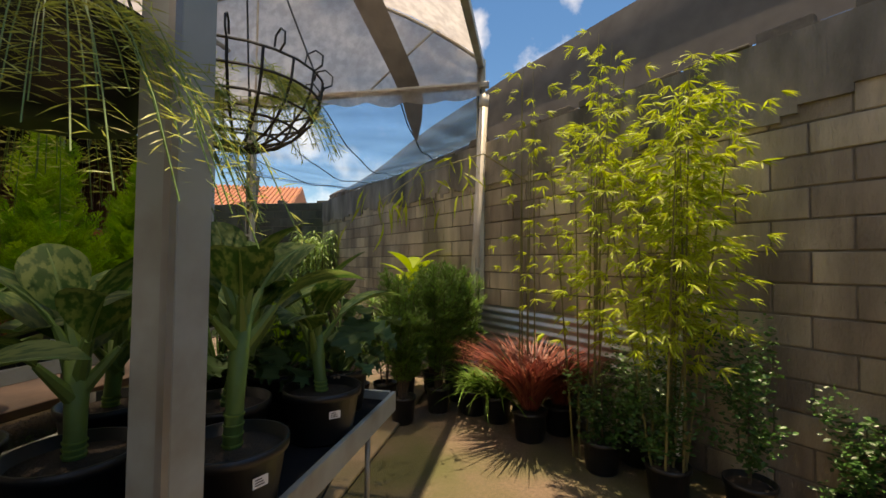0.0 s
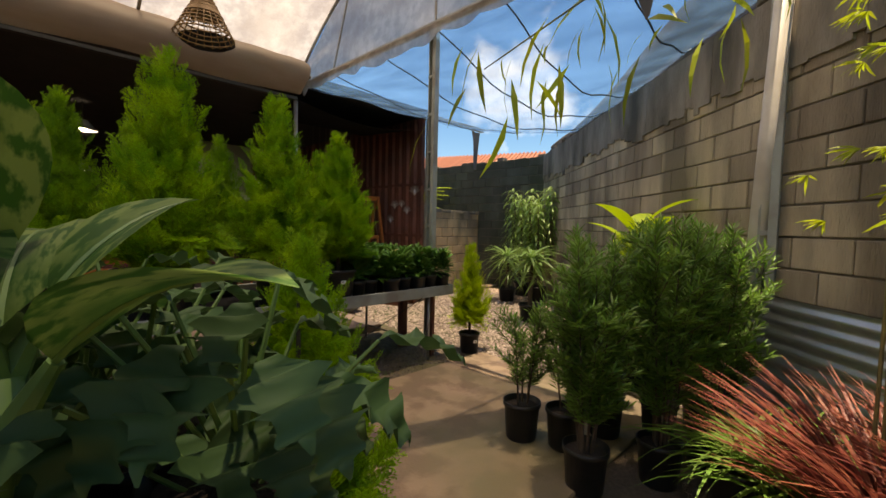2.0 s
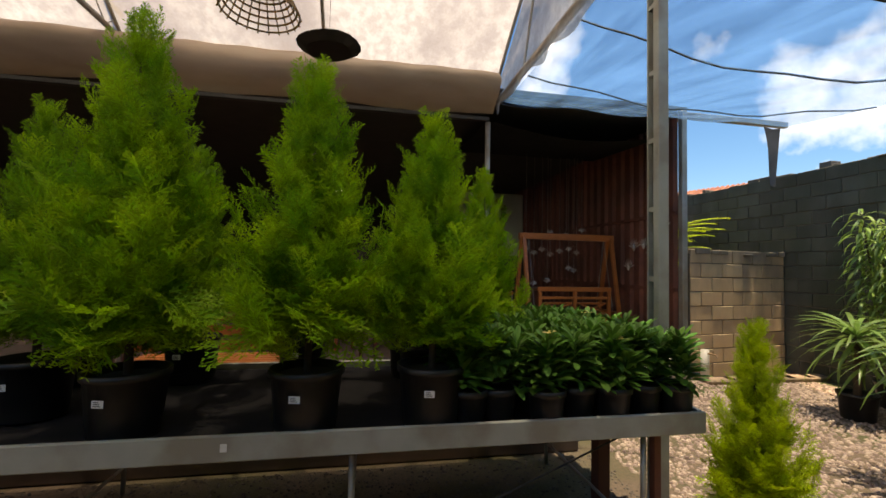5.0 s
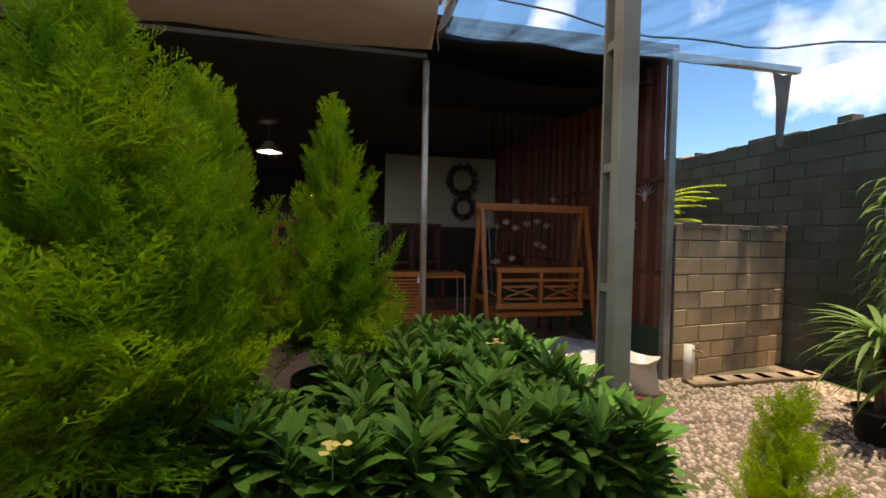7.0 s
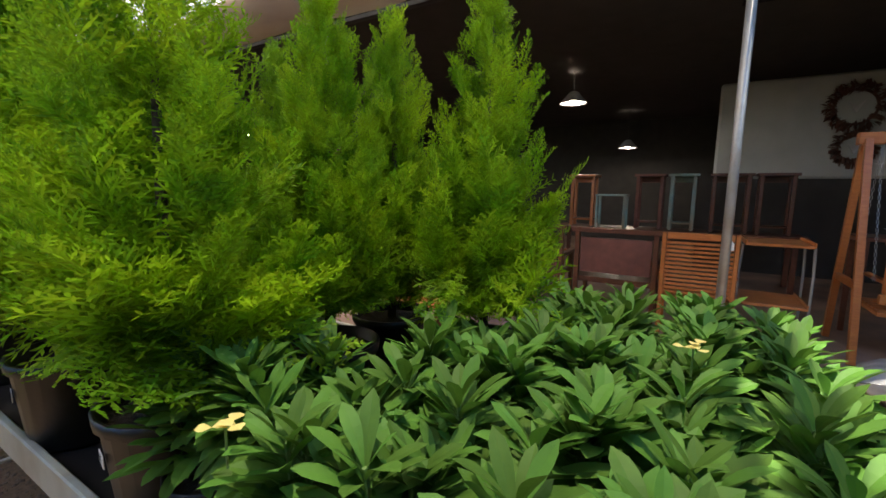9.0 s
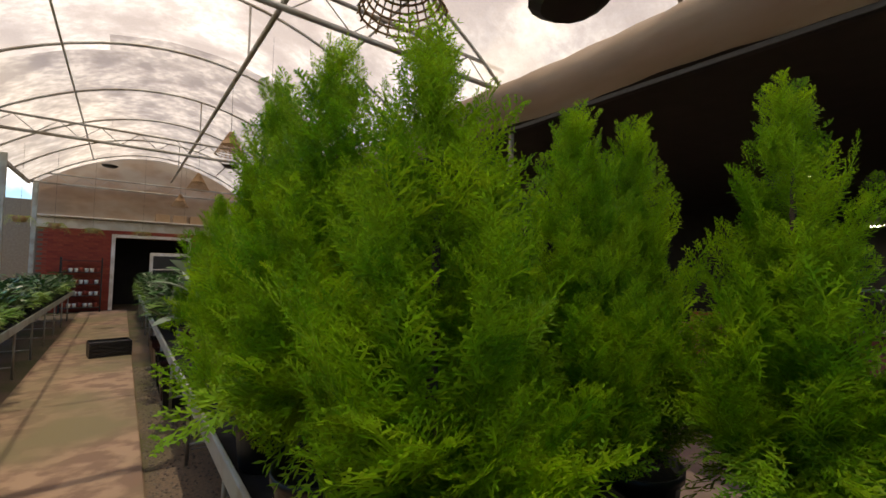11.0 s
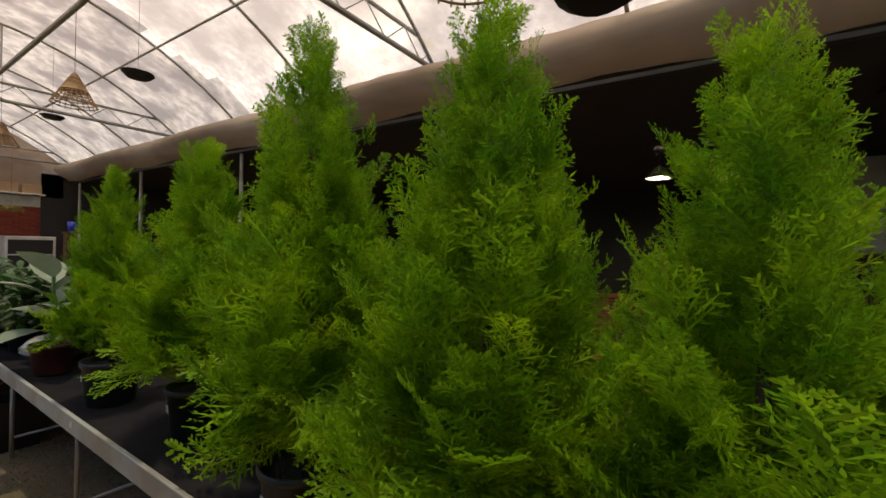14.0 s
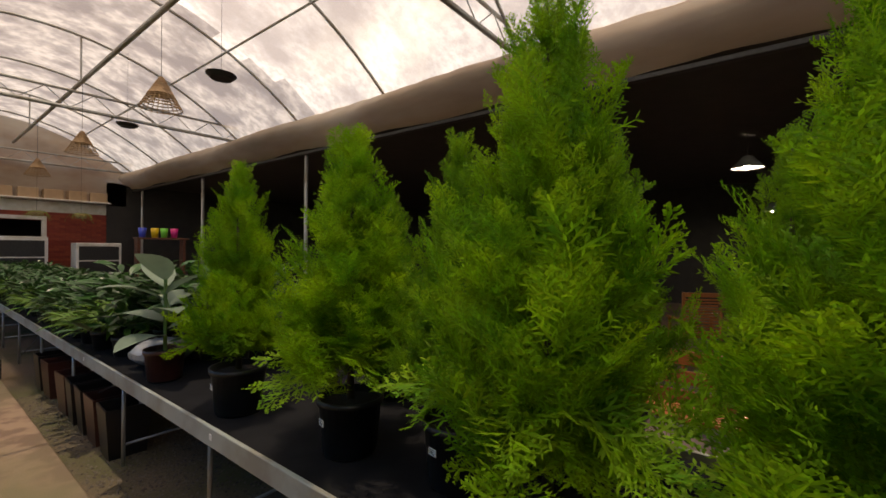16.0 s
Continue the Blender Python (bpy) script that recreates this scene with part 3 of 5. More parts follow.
# ---- benches ----
def bench(name, xf, xb, y0, y1, z, label, legs, front=1):
    t = thing(name, label, "plant bench", "", (0, 0, 0))
    s = front
    part("front_rail", Mesh().box(xf - .022, y0, z - .10, xf, y1, z, 0.004).box(xf - .06, y0, z - .1, xf - .022, y1, z - .094) if s > 0 else Mesh().box(xf, y0, z - .1, xf + .022, y1, z, 0.004), M_PAINT, t)
    part("back_rail", Mesh().box(xb, y0, z - .10, xb + .022, y1, z, 0.004) if s > 0 else Mesh().box(xb - .022, y0, z - .1, xb, y1, z, 0.004), M_PAINT, t)
    lo, hi = min(xf, xb) + .03, max(xf, xb) - .03
    part("end_rail", Mesh().box(lo, y1 - .022, z - .1, hi, y1, z), M_PAINT, t)
    part("deck", Mesh().box(lo, y0 + .02, z - .055, hi, y1 - .03, z - .04), M_BLACKNET, t, "black mesh deck")
    for y in legs:
        part("leg", Mesh().tube([(xf - .09 * s, y, 0), (xf - .09 * s, y, z - .09)], 0.014, 8), M_STEEL, t, "", True)
        part("leg", Mesh().tube([(xb + .09 * s, y, 0), (xb + .09 * s, y, z - .09)], 0.014, 8), M_STEEL, t, "", True)
        part("crossbar", Mesh().tube([(xf - .09 * s, y, .16), (xb + .09 * s, y, .16)], 0.010, 6), M_STEEL, t, "", True)
    for a, b in zip(legs[::2], legs[1::2]):
        part("brace_rod", Mesh().tube([(xf - .12 * s, a, z - .1), (xf - .12 * s, b, .12)], 0.005, 5), M_DARKSTEEL, t)
    return t
b2 = bench("plant_bench", -4.11, -5.38, -10.8, 6.02, 0.76, "long grey steel plant bench full of potted cypress", [5.75, 4.38, 3.0, 1.55, .1, -1.4, -2.9, -4.4, -5.9, -7.4, -8.9, -10.4])
part("end_post", Mesh().box(-4.76, 5.80, 0, -4.68, 5.88, .66, .004), M_RUST, b2, "rusty brown end leg")
part("end_post", Mesh().box(-4.28, 5.84, 0, -4.24, 5.88, .66, .003), M_RUST, b2, "rusty brown end leg")
bench("plant_bench", -1.61, -2.72, -10.0, 3.26, 0.78, "grey steel bench of leafy potted plants", [3.1, 1.7, .3, -1.1, -2.5, -3.9, -5.3, -6.7, -8.1, -9.5])

# ---- cypress trees ----
TREES = [  # x, y, apex height, crown radius, kind, 1 for the shaded green
    (-4.26, 4.72, 2.15, 0.36, 0, 0), (-4.25, 4.18, 2.35, 0.41, 1, 0), (-4.28, 3.48, 2.49, 0.41, 2, 0), (-4.36, 1.54, 2.19, 0.32, 0, 0),
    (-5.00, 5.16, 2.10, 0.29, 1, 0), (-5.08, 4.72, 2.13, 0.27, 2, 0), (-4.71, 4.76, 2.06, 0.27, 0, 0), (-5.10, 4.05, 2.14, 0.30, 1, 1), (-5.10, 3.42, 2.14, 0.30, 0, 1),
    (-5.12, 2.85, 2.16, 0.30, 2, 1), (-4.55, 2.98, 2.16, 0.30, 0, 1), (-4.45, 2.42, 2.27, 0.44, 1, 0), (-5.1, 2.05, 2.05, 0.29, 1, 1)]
for k, (x, y, top, rad, kind, in_shade) in enumerate(TREES):
    cypress(x, y, 0.725, top, rad, kind, M_CYPSHADE if in_shade else M_CYP, seed=k + 1,
            label="cypress in a black nursery pot, shade painted into its darker green" if in_shade else "")

# ---- shed ----
def shed_wall(name, x0, y0, x1, y1, z1, material, label):
    return struct(name, Mesh().box(x0, y0, 0.0, x1, y1, z1), material, label, "wall")
# Walls and ceiling carry the shed's darkness in their near-black colour.
shed_wall("wall_back", -17.6, -12.0, -17.45, 8.75, 3.56, M_SHED, "back wall of the shed, near-black colour standing for its unlit depth")
struct("ceiling_2", Mesh().box(-17.6, -12.0, 3.55, -7.45, 8.75, 3.65), M_SHED, "underside of the shed roof sheeting, shade painted in as near-black", "roof")
side = thing("wall_side", "rust red corrugated steel side wall of the shed", "wall", at=(0, 8.6, 0))
tagged(side, kind="structure")
c = Mesh()
n = 0
x = -17.4
while x < -7.32:
    c.v += [(x, 0, .55), (x, 0, 3.55), (x + .05, -.035, .55), (x + .05, -.035, 3.55), (x + .12, -.035, .55), (x + .12, -.035, 3.55), (x + .17, 0, .55), (x + .17, 0, 3.55)]
    x += .24
m = len(c.v) // 2
c.f = [(2 * k, 2 * k + 1, 2 * k + 3, 2 * k + 2) for k in range(m - 1)]
part("corrugated_sheet", c, M_RUST, side)
part("lower_panel", Mesh().box(-17.4, -.02, 0, -7.34, .02, .55), M_GREENSTEEL, side, "dull green steel lower panel")
part("corner_post", Mesh().box(-7.34, -.04, 0, -7.26, .04, 3.6, .006), M_STEEL, side)
for z in (1.15, 2.2):
    part("ledge", Mesh().box(-17.4, -.06, z, -7.36, -.036, z + .05), M_RUST, side)
struct("beam_1", Mesh().box(-7.52, 5.9, 3.58, -7.44, 10.5, 3.66, .006), M_STEEL, "pale steel beam running out from the shed roof", "beam")
struct("beam_2", Mesh().box(-7.56, 6.0, 3.62, -7.34, 8.7, 3.68), M_SHED, "dark shed roof edge", "beam")
cv = Mesh()
for k in range(41):
    y = 5.95 + 2.6 * k / 40
    cv.v += [(-7.46, y, 3.3 - .16 * math.sin(math.pi * k / 40)), (-7.9, y, 3.35 - .16 * math.sin(math.pi * k / 40)), (-9.5, y, 3.45)]
cv.f = [(3 * k + j, 3 * k + 3 + j, 3 * k + 4 + j, 3 * k + 1 + j) for k in range(40) for j in range(2)]
struct("trim_canopy", cv, M_BLACKNET, "black shade cloth sagging under the shed front", "shade cloth", True)
struct("wall_far_shed", Mesh().box(-17.6, -12.05, 0, -7.0, -11.92, 3.6), M_SHED, "end wall of the shed, lack of light painted in as near-black", "wall")

# ---- outer walls ----
D = 0.70711
block_wall("wall_right", (-5.76, 10.6), (2.6, 2.24), 2.90, M_BLOCK, "bare grey concrete block wall with dark streaks", band=.5)
block_wall("wall_north", (-12.5, 10.66), (-5.72, 10.66), 2.88, M_SHADEBLOCK, "concrete block wall, its shade painted in as dark blocks with greenish stains")
block_wall("wall_low", (-7.40, 8.70), (-7.66, 10.52), 1.67, M_TAN, "low tan concrete block wall stained by damp")
struct("wall_south", Mesh().box(-2.6, -12.1, 0, 3.0, -11.95, 3.4), M_MORTAR, "plain grey end wall", "wall")
struct("wall_east", Mesh().box(2.5, -12, 0, 2.65, 2.3, 2.9), M_MORTAR, "plain grey boundary wall", "wall")

# ---- shade net ----
def wall_xy(s):
    return (-5.76 + s * D, 10.6 - s * D)
net = Mesh()
NU, NV = 40, 30
for i in range(NU + 1):
    u = i / NU
    for j in range(NV + 1):
        v = j / NV
        a = Vector((-7.45 + 5.95 * u, 6.08, 3.52))
        sx, sy = wall_xy(0.2 + 5.9 * u)
        b = Vector((sx, sy, 2.96)) if u > 0.02 else Vector((-7.45, 10.4, 3.62))
        if u <= 0.3:
            b = Vector((-7.45, 10.45, 3.6)).lerp(Vector((*wall_xy(1.9), 2.96)), u / .3)
        q = a.lerp(b, v)
        q.z -= .42 * math.sin(math.pi * v) * math.sin(math.pi * min(1, u * .98)) ** .7 + .02 * math.sin(21 * v + 4 * u) + .015 * math.sin(13 * u)
        net.v.append(tuple(q))
net.f = [(a * (NV + 1) + b, a * (NV + 1) + b + 1, (a + 1) * (NV + 1) + b + 1, (a + 1) * (NV + 1) + b) for a in range(NU) for b in range(NV)]
struct("ceiling_net", net, M_NET, "sagging blue grey shade net over the gravel yard", "shade net", True)
tn = Mesh()
line = [Vector(v) for v in ((-3.1, 4.3, 4.72), (-2.75, 5.2, 4.5), (-2.45, 5.95, 3.75), (-2.36, 6.12, 3.5), (-2.33, 6.14, 3.2), (-2.30, 6.12, 2.95))]
for i, v in enumerate(line):
    w = (.16, .17, .15, .14, .09, .015)[i]
    tn.v += [tuple(v + Vector((-w, -.02, .03))), tuple(v + Vector((0, .03 * (-1) ** i, -.02))), tuple(v + Vector((w, .01, .02)))]
tn.f = [(3 * k + j, 3 * k + 1 + j, 3 * k + 4 + j, 3 * k + 3 + j) for k in range(5) for j in range(2)]
struct("trim_rag", tn, M_CLOTH, "torn grey shade cloth strip hanging over the end beam", "shade cloth", True)
rope = Mesh()
for k in range(7):
    u = k / 6
    rope.tube([net.v[int(u * NU) * (NV + 1) + j] for j in range(0, NV + 1, 2)], .009, 5)
struct("trim_rope", rope, M_DARKSTEEL, "dark support cords under the shade net", "cord")
cl2 = Mesh()
for i in range(41):
    s = 0.3 + 11.0 * i / 40
    sx, sy = wall_xy(s)
    for j in range(7):
        v = j / 6
        cl2.v.append((sx - D * .05 * math.sin(math.pi * v), sy - D * .05 * math.sin(math.pi * v), 2.95 + (.10 + .62 * min(1, max(0, s - 1.5) / 5) + .03 * math.sin(1.7 * s)) * v))
cl2.f = [(a * 7 + b, a * 7 + b + 1, (a + 1) * 7 + b + 1, (a + 1) * 7 + b) for a in range(40) for b in range(6)]
struct("trim_cloth", cl2, M_CLOTH, "grey shade cloth strip along the wall top", "shade cloth", True)

# ---- red brick shop at the end of the aisle ----
shop = thing("wall_shop", "red painted brick shop wall with a white framed doorway", "wall", at=(0, -11.9, 0))
tagged(shop, kind="structure")
part("core", Mesh().box(-7.0, -.2, 0, -5.63, -.02, 2.6).box(-3.47, -.2, 0, -1.9, -.02, 2.6).box(-5.63, -.2, 2.37, -3.47, -.02, 2.6).box(-7.0, -.2, 2.6, -1.5, -.1, 3.9), M_BRICK, shop)
part("cream_band", Mesh().box(-7.0, -.1, 2.6, -1.5, -.02, 2.95, .01), M_WHITE, shop, "cream plastered band")
bm_ = data("brick", Mesh().box(0, 0, 0, .225, .02, .062, .004), M_BRICK)
bcount = 0
for c in range(36):
    z = .02 + c * .072
    for k in range(24):
        x = -7.0 + k * .237 + (.118 if c % 2 else 0)
        if x + .225 > -1.6 or (x + .225 > -5.6 and x < -3.5 and z < 2.36) or z > 2.54:
            continue
        if bcount < 500:
            o = part("brick", bm_, None, shop)
            o.matrix_basis = pose(x, -.022, z)
            bcount += 1
door = thing("door_1", "white painted timber frame of an open doorway", "door frame", at=(0, -11.9, 0))
tagged(door, kind="structure")
for x in (-5.66, -3.53):
    part("jamb", Mesh().box(x, -.05, 0, x + .1, .05, 2.38, .005), M_WHITE, door)
part("head", Mesh().box(-5.66, -.05, 2.38, -3.43, .05, 2.48, .005), M_WHITE, door)
gb = Mesh()
for k in range(25):
    x = X0 + 6.0 * k / 24
    gb.v += [(x, YFAR - .62, 2.9), (x, YFAR - .62, arch(x) + .02)]
gb.f = [(2 * k, 2 * k + 1, 2 * k + 3, 2 * k + 2) for k in range(24)]
struct("wall_gable", gb, M_VALANCE, "brown stained plastic closing the greenhouse end", "plastic sheet", True)
struct("wall_inner", Mesh().box(-6.9, -14.6, 0, -2.0, -14.5, 3.0), M_SHED, "wall beyond the doorway, near-black for the unlit room", "wall")
# Unseen cover and sides, added so the sky leaves the doorway dark.
struct("ceiling_3", Mesh().box(-7.0, -14.7, 2.98, -1.9, -12.11, 3.08), M_SHED, "unseen near-black cover added to keep sky light off the doorway", "ceiling")
struct("wall_shop_side", Mesh().box(-7.05, -14.6, 0, -6.95, -12.11, 2.98).box(-2.0, -14.6, 0, -1.9, -12.11, 2.98), M_SHED, "unseen near-black sides added to keep sky light off the doorway", "wall")
rg = Mesh()
for k in range(6):
    z = 3.55 - .17 * k
    w = .16 * (1 - k / 6.5)
    rg.v += [(-7.42 + .02 * math.sin(k), 10.2 - w, z), (-7.42 - .03 * math.sin(2 * k), 10.2, z - .03), (-7.42, 10.2 + w * .8, z)]
rg.f = [(3 * k + j, 3 * k + 1 + j, 3 * k + 4 + j, 3 * k + 3 + j) for k in range(5) for j in range(2)]
struct("trim_rag_2", rg, M_CLOTH, "torn grey cloth hanging from the pale beam", "shade cloth", True)

# ---- shrubs with whorled glossy leaves on the bench end ----
HLEAF = [leaf(1.0, .25, 7, .22, .35, .66, 0, .6), leaf(1.0, .27, 7, .15, .75, .68, 0, .6)]
def whorl_shrub(seed):
    r = random.Random(seed)
    items, stems = [], Mesh()
    for k in range(7):
        a, rad = r.uniform(0, 6.28), r.uniform(.0, .09) if k else 0
        top = Vector((math.cos(a) * rad, math.sin(a) * rad, r.uniform(.16, .30)))
        stems.tube([(top.x * .3, top.y * .3, .10), (top.x * .8, top.y * .8, top.z * .7), top], .004, 5)
        for j in range(26):
            b = j * 2.4 + r.uniform(-.3, .3)
            u = j / 26
            p = top - Vector((0, 0, .11 * (1 - u)))
            up = 0.15 + 2.3 * u ** 1.4 + r.uniform(-.15, .15)
            L = (.066 + .052 * math.sin(math.pi * min(1, .25 + u * .6))) * r.uniform(.8, 1.2)
            items.append((HLEAF[r.randrange(2)], to_axis(p, (math.cos(b), math.sin(b), up), r.uniform(-.3, .3), L)))
    return joined(items), stems
WS = [whorl_shrub(k) for k in range(4)]
WSD = [(data("foliage", a, M_HIB), data("branching_stem", b, M_STEM)) for a, b in WS]
hib_n = 0
for ix in range(7):
    for iy in range(7):
        x, y = -4.22 - ix * .175 + rnd.uniform(-.03, .03), 5.94 - iy * .178 + rnd.uniform(-.03, .03)
        if (x + 4.64) ** 2 + (y - 4.86) ** 2 < .05 or (x + 4.92) ** 2 + (y - 5.17) ** 2 < .04 or (x < -4.75 and y < 5.35) or (x < -4.5 and y < 5.05):
            continue
        t = thing("potted_shrub", "leafy green shrub with whorled leaves in a small black pot", "potted plant", "shrubs on the bench end", (x, y, .725), rnd.uniform(0, 360))
        pot_parts(t, .085, .15)
        k = hib_n % 4
        o = part("foliage", WSD[k][0], None, t)
        o.location.z = .09
        o = part("branching_stem", WSD[k][1], None, t)
        o.location.z = .09
        hib_n += 1
def blossom(x, y, z):
    t = thing("flower_head", "pale yellow flower cluster on a green shrub", "flower", "yellow flowers", (x, y, z), rnd.uniform(0, 360))
    for k in range(3):
        for j in range(2):
            a = k * 2.1 + j * 3.14
            m = Mesh().add(*(lambda q: (q.v, q.f))(leaf(.021, .024, 4, .1, .3, .6)))
            o = part("petal", m, M_YELLOW, t)
            o.matrix_basis = pose(math.cos(k * 2.1) * .016, math.sin(k * 2.1) * .016, .004 * k, 0, -15, math.degrees(a))
    part("stalk", Mesh().tube([(0, 0, -.06), (0, 0, 0)], .002, 5), M_STEM, t)
for q in ((-4.09, 5.21, 1.14), (-4.73, 5.75, 1.16), (-4.15, 5.6, 1.1)):
    blossom(*q)

# ---- large-leaved plants on the first bench ----
def big_leaf_plant(x, y, z, h, n, L, seed, lean=(0, 0)):
    """A thick ringed cane, bare below, with a vase of broad leaves on sheathing stalks at its head."""
    r = random.Random(seed)
    t = thing("dumb_cane", "tall dumb cane with cream mottled green leaves in a pot", "potted plant", "large leaved plants", (x, y, z))
    pot_parts(t, .15, .20, tag=r.uniform(4.6, 6.6))
    top = Vector((lean[0], lean[1], h))
    spine = [Vector((0, 0, .14)), Vector((lean[0] * .3, lean[1] * .3, h * .55)), top]
    part("stem", Mesh().tube(spine, [.027, .025, .03], 10), M_STEM, t, "thick green stem", True)
    for k in range(5):
        c = spine[0].lerp(spine[1], .1 + .17 * k)
        part("leaf_scar", Mesh().tube([c, c + Vector((0, 0, .005))], .029, 10), M_YUC, t, "pale ring on the stem")
    for k in range(n):
        a = k * 2.4 + 2.2 + r.uniform(-.3, .3)
        u = k / max(1, n - 1)
        Lk = L * r.uniform(.85, 1.1) * (1 - .15 * u)
        el = .8 + .5 * u
        q = Vector((math.cos(el), 0, math.sin(el))) * (.12 + .04 * (1 - u))
        lm = leaf(Lk, Lk * .56, 9, .26, 1.15 - .4 * u, .45, el - .05)
        lf = part("leaf", Mesh().add(lm.v, lm.f, Matrix.Translation(q)), M_DIEF, t, "", True)
        lf.matrix_basis = Matrix.Translation(top + Vector((0, 0, -.13 + .13 * u))) @ pose(0, 0, 0, r.uniform(-12, 12), 0, math.degrees(a))
        part("petiole", Mesh().tube([(0, 0, 0), q * .5, q], [.022, .016, .009], 7), M_STEM, lf)
        rib = Mesh().tube([Vector(lm.v[3 * i + 1]) + q + Vector((0, 0, .001)) for i in range(9)], [.006 - .0006 * i for i in range(9)], 5)
        part("midrib", rib, M_STEM, lf)
    return t
for k, (x, y, h, n, L, ln) in enumerate(((-1.76, 2.74, .43, 8, .32, (-.05, .02)), (-2.02, 2.50, .47, 9, .33, (.05, .05)), (-1.76, 2.20, .55, 9, .32, (0, .03)), (-2.12, 2.05, .44, 9, .35, (0, 0)),
                                         (-2.42, 2.40, .42, 8, .33, (.03, 0)), (-2.0, 1.58, .42, 8, .33, (0, 0)), (-2.28, 1.62, .42, 8, .34, (0, 0)), (-2.1, 1.2, .4, 7, .34, (0, 0)), (-2.48, 1.95, .38, 7, .32, (0, 0)))):
    big_leaf_plant(x, y, .745, h, n, L, 40 + k, ln)

def lobed_leaf(L, W):
    ms = leaf(L, W, 22, .12, .7, .42)
    out = []
    for i, p in enumerate(ms.v):
        k, s = divmod(i, 3)
        lob = 1 - .55 * abs(math.sin(k * math.pi / 4.4)) ** .8
        out.append((p[0] + (abs(p[1]) * .25 if s != 1 else 0), p[1] * lob, p[2] + .01 * math.sin(k)))
    ms.v = out
    return ms
LOB = [data("leaf", lobed_leaf(.19, .165), M_PHIL, True), data("leaf", lobed_leaf(.14, .12), M_PHIL, True)]
def philodendron(x, y, z, seed, n=30):
    r = random.Random(seed)
    t = thing("philodendron", "philodendron with lobed grey-green leaves in a black pot", "potted plant", "philodendrons", (x, y, z))
    pot_parts(t, .145, .2, tag=r.uniform(0, 6))
    for k in range(n):
        a = k * 2.4
        lift = r.uniform(.05, .36)
        out = r.uniform(.06, .26)
        tip = Vector((math.cos(a) * out, math.sin(a) * out, .18 + lift))
        lf = part("leaf", LOB[k % 2], None, t)
        lf.matrix_basis = Matrix.Translation(tip) @ pose(0, 0, 0, r.uniform(-25, 25), r.uniform(-25, 35), math.degrees(a) + r.uniform(-30, 30))
        part("petiole", Mesh().tube([(0, 0, .16), (tip.x * .4, tip.y * .4, tip.z * .65), tip], [.006, .005, .004], 5), M_STEM, t)
for k, (x, y) in enumerate(((-1.84, 3.05), (-2.36, 2.88), (-2.08, 2.94))):
    philodendron(x, y, .745, 60 + k)
cypress(-2.30, 3.40, 0.03, 1.36, .31, 0, M_CYP, "bright green conifer in a black pot beside the bench end", (.13, .26), 3)
cypress(-2.56, 3.56, 0.03, 1.20, .33, 1, M_CYP, "low bright green conifer in a black pot beside the bench end", (.13, .26), 5)
cypress(-4.08, 6.26, 0.0, 1.22, .26, 1, M_LIME, "small lime green conifer in a black pot on the ground", (.11, .22), 6)

# ---- rows of leafy plants further down both benches ----
def filler(seed, n, L, W, spread, h, droop, mt):
    r = random.Random(seed)
    lf = [leaf(1, W / L, 4, .2, droop, .5), leaf(1, W / L, 4, .3, droop * .6, .55)]
    items = []
    for k in range(n):
        a = r.uniform(0, 6.28)
        rr = spread * math.sqrt(r.random())
        p = Vector((math.cos(a) * rr, math.sin(a) * rr, .15 + h * r.random() * (1 - .5 * rr / spread)))
        items.append((lf[k % 2], to_axis(p, (math.cos(a), math.sin(a), r.uniform(-.1, 1.2)), r.uniform(-.5, .5), L * r.uniform(.7, 1.2))))
    return data("foliage", joined(items), mt)
F_ZZ = [filler(70 + k, 170, .11, .042, .2, .42, .5, M_ZZ) for k in range(2)]
F_LT = [filler(80 + k, 150, .16, .03, .2, .2, 1.0, M_POD) for k in range(2)]
F_PALE = [filler(90 + k, 130, .15, .05, .18, .2, .8, M_YUC) for k in range(2)]
def leafy(x, y, z, meshes, k, lab, s=1.0):
    t = thing("leafy_pot_plant", lab, "potted plant", "rows of leafy plants", (x, y, z), k * 61)
    pot_parts(t, .1, .16)
    o = part("foliage", meshes[k % 2], None, t)
    o.scale = (s, s, s)
    return t
k = 0
for y in np.arange(-.9, -10.2, -.42):
    for x in (-4.32, -4.72, -5.1):
        leafy(x, float(y) + rnd.uniform(-.05, .05), .725, F_ZZ if (k // 5) % 3 else F_LT, k, "dark green glossy leafy plant in a small black pot", 1.0 + .25 * rnd.random())
        k += 1
for x, y in ((-4.80, .62), (-5.12, .66), (-4.78, .22), (-5.12, .2), (-4.74, -.2), (-5.1, -.22), (-4.36, -.45), (-4.72, -.6), (-5.1, -.62)):
    leafy(x, y, .725, F_ZZ, k, "tall dark green glossy leafy plant in a small black pot", 1.6)
    k += 1
for y in np.arange(.7, -9.6, -.43):
    for x in (-1.85, -2.2, -2.52):
        leafy(x, float(y) + rnd.uniform(-.05, .05), .745, (F_PALE, F_LT, F_ZZ)[(k // 7) % 3], k, "light green leafy plant in a small black pot", .9 + .3 * rnd.random())
        k += 1
t = thing("broad_leaf_plant", "plant with broad grey-green leaves in a maroon pot", "potted plant", "", (-4.32, .55, .725))
pot_parts(t, .13, .22, m=M_BOXRED, label="maroon plastic pot")
for j in range(9):
    lf = leaf(.42, .21, 7, .15, .8, .45, .55)
    o = part("leaf", lf, M_GREYLEAF, t, "", True)
    o.matrix_basis = pose(0, 0, .30 + .05 * j, 0, 8 - 4 * j, j * 137 + 30)
    part("petiole", Mesh().tube([(0, 0, -.1), (0, 0, 0)], .006, 5), M_STEM, o)
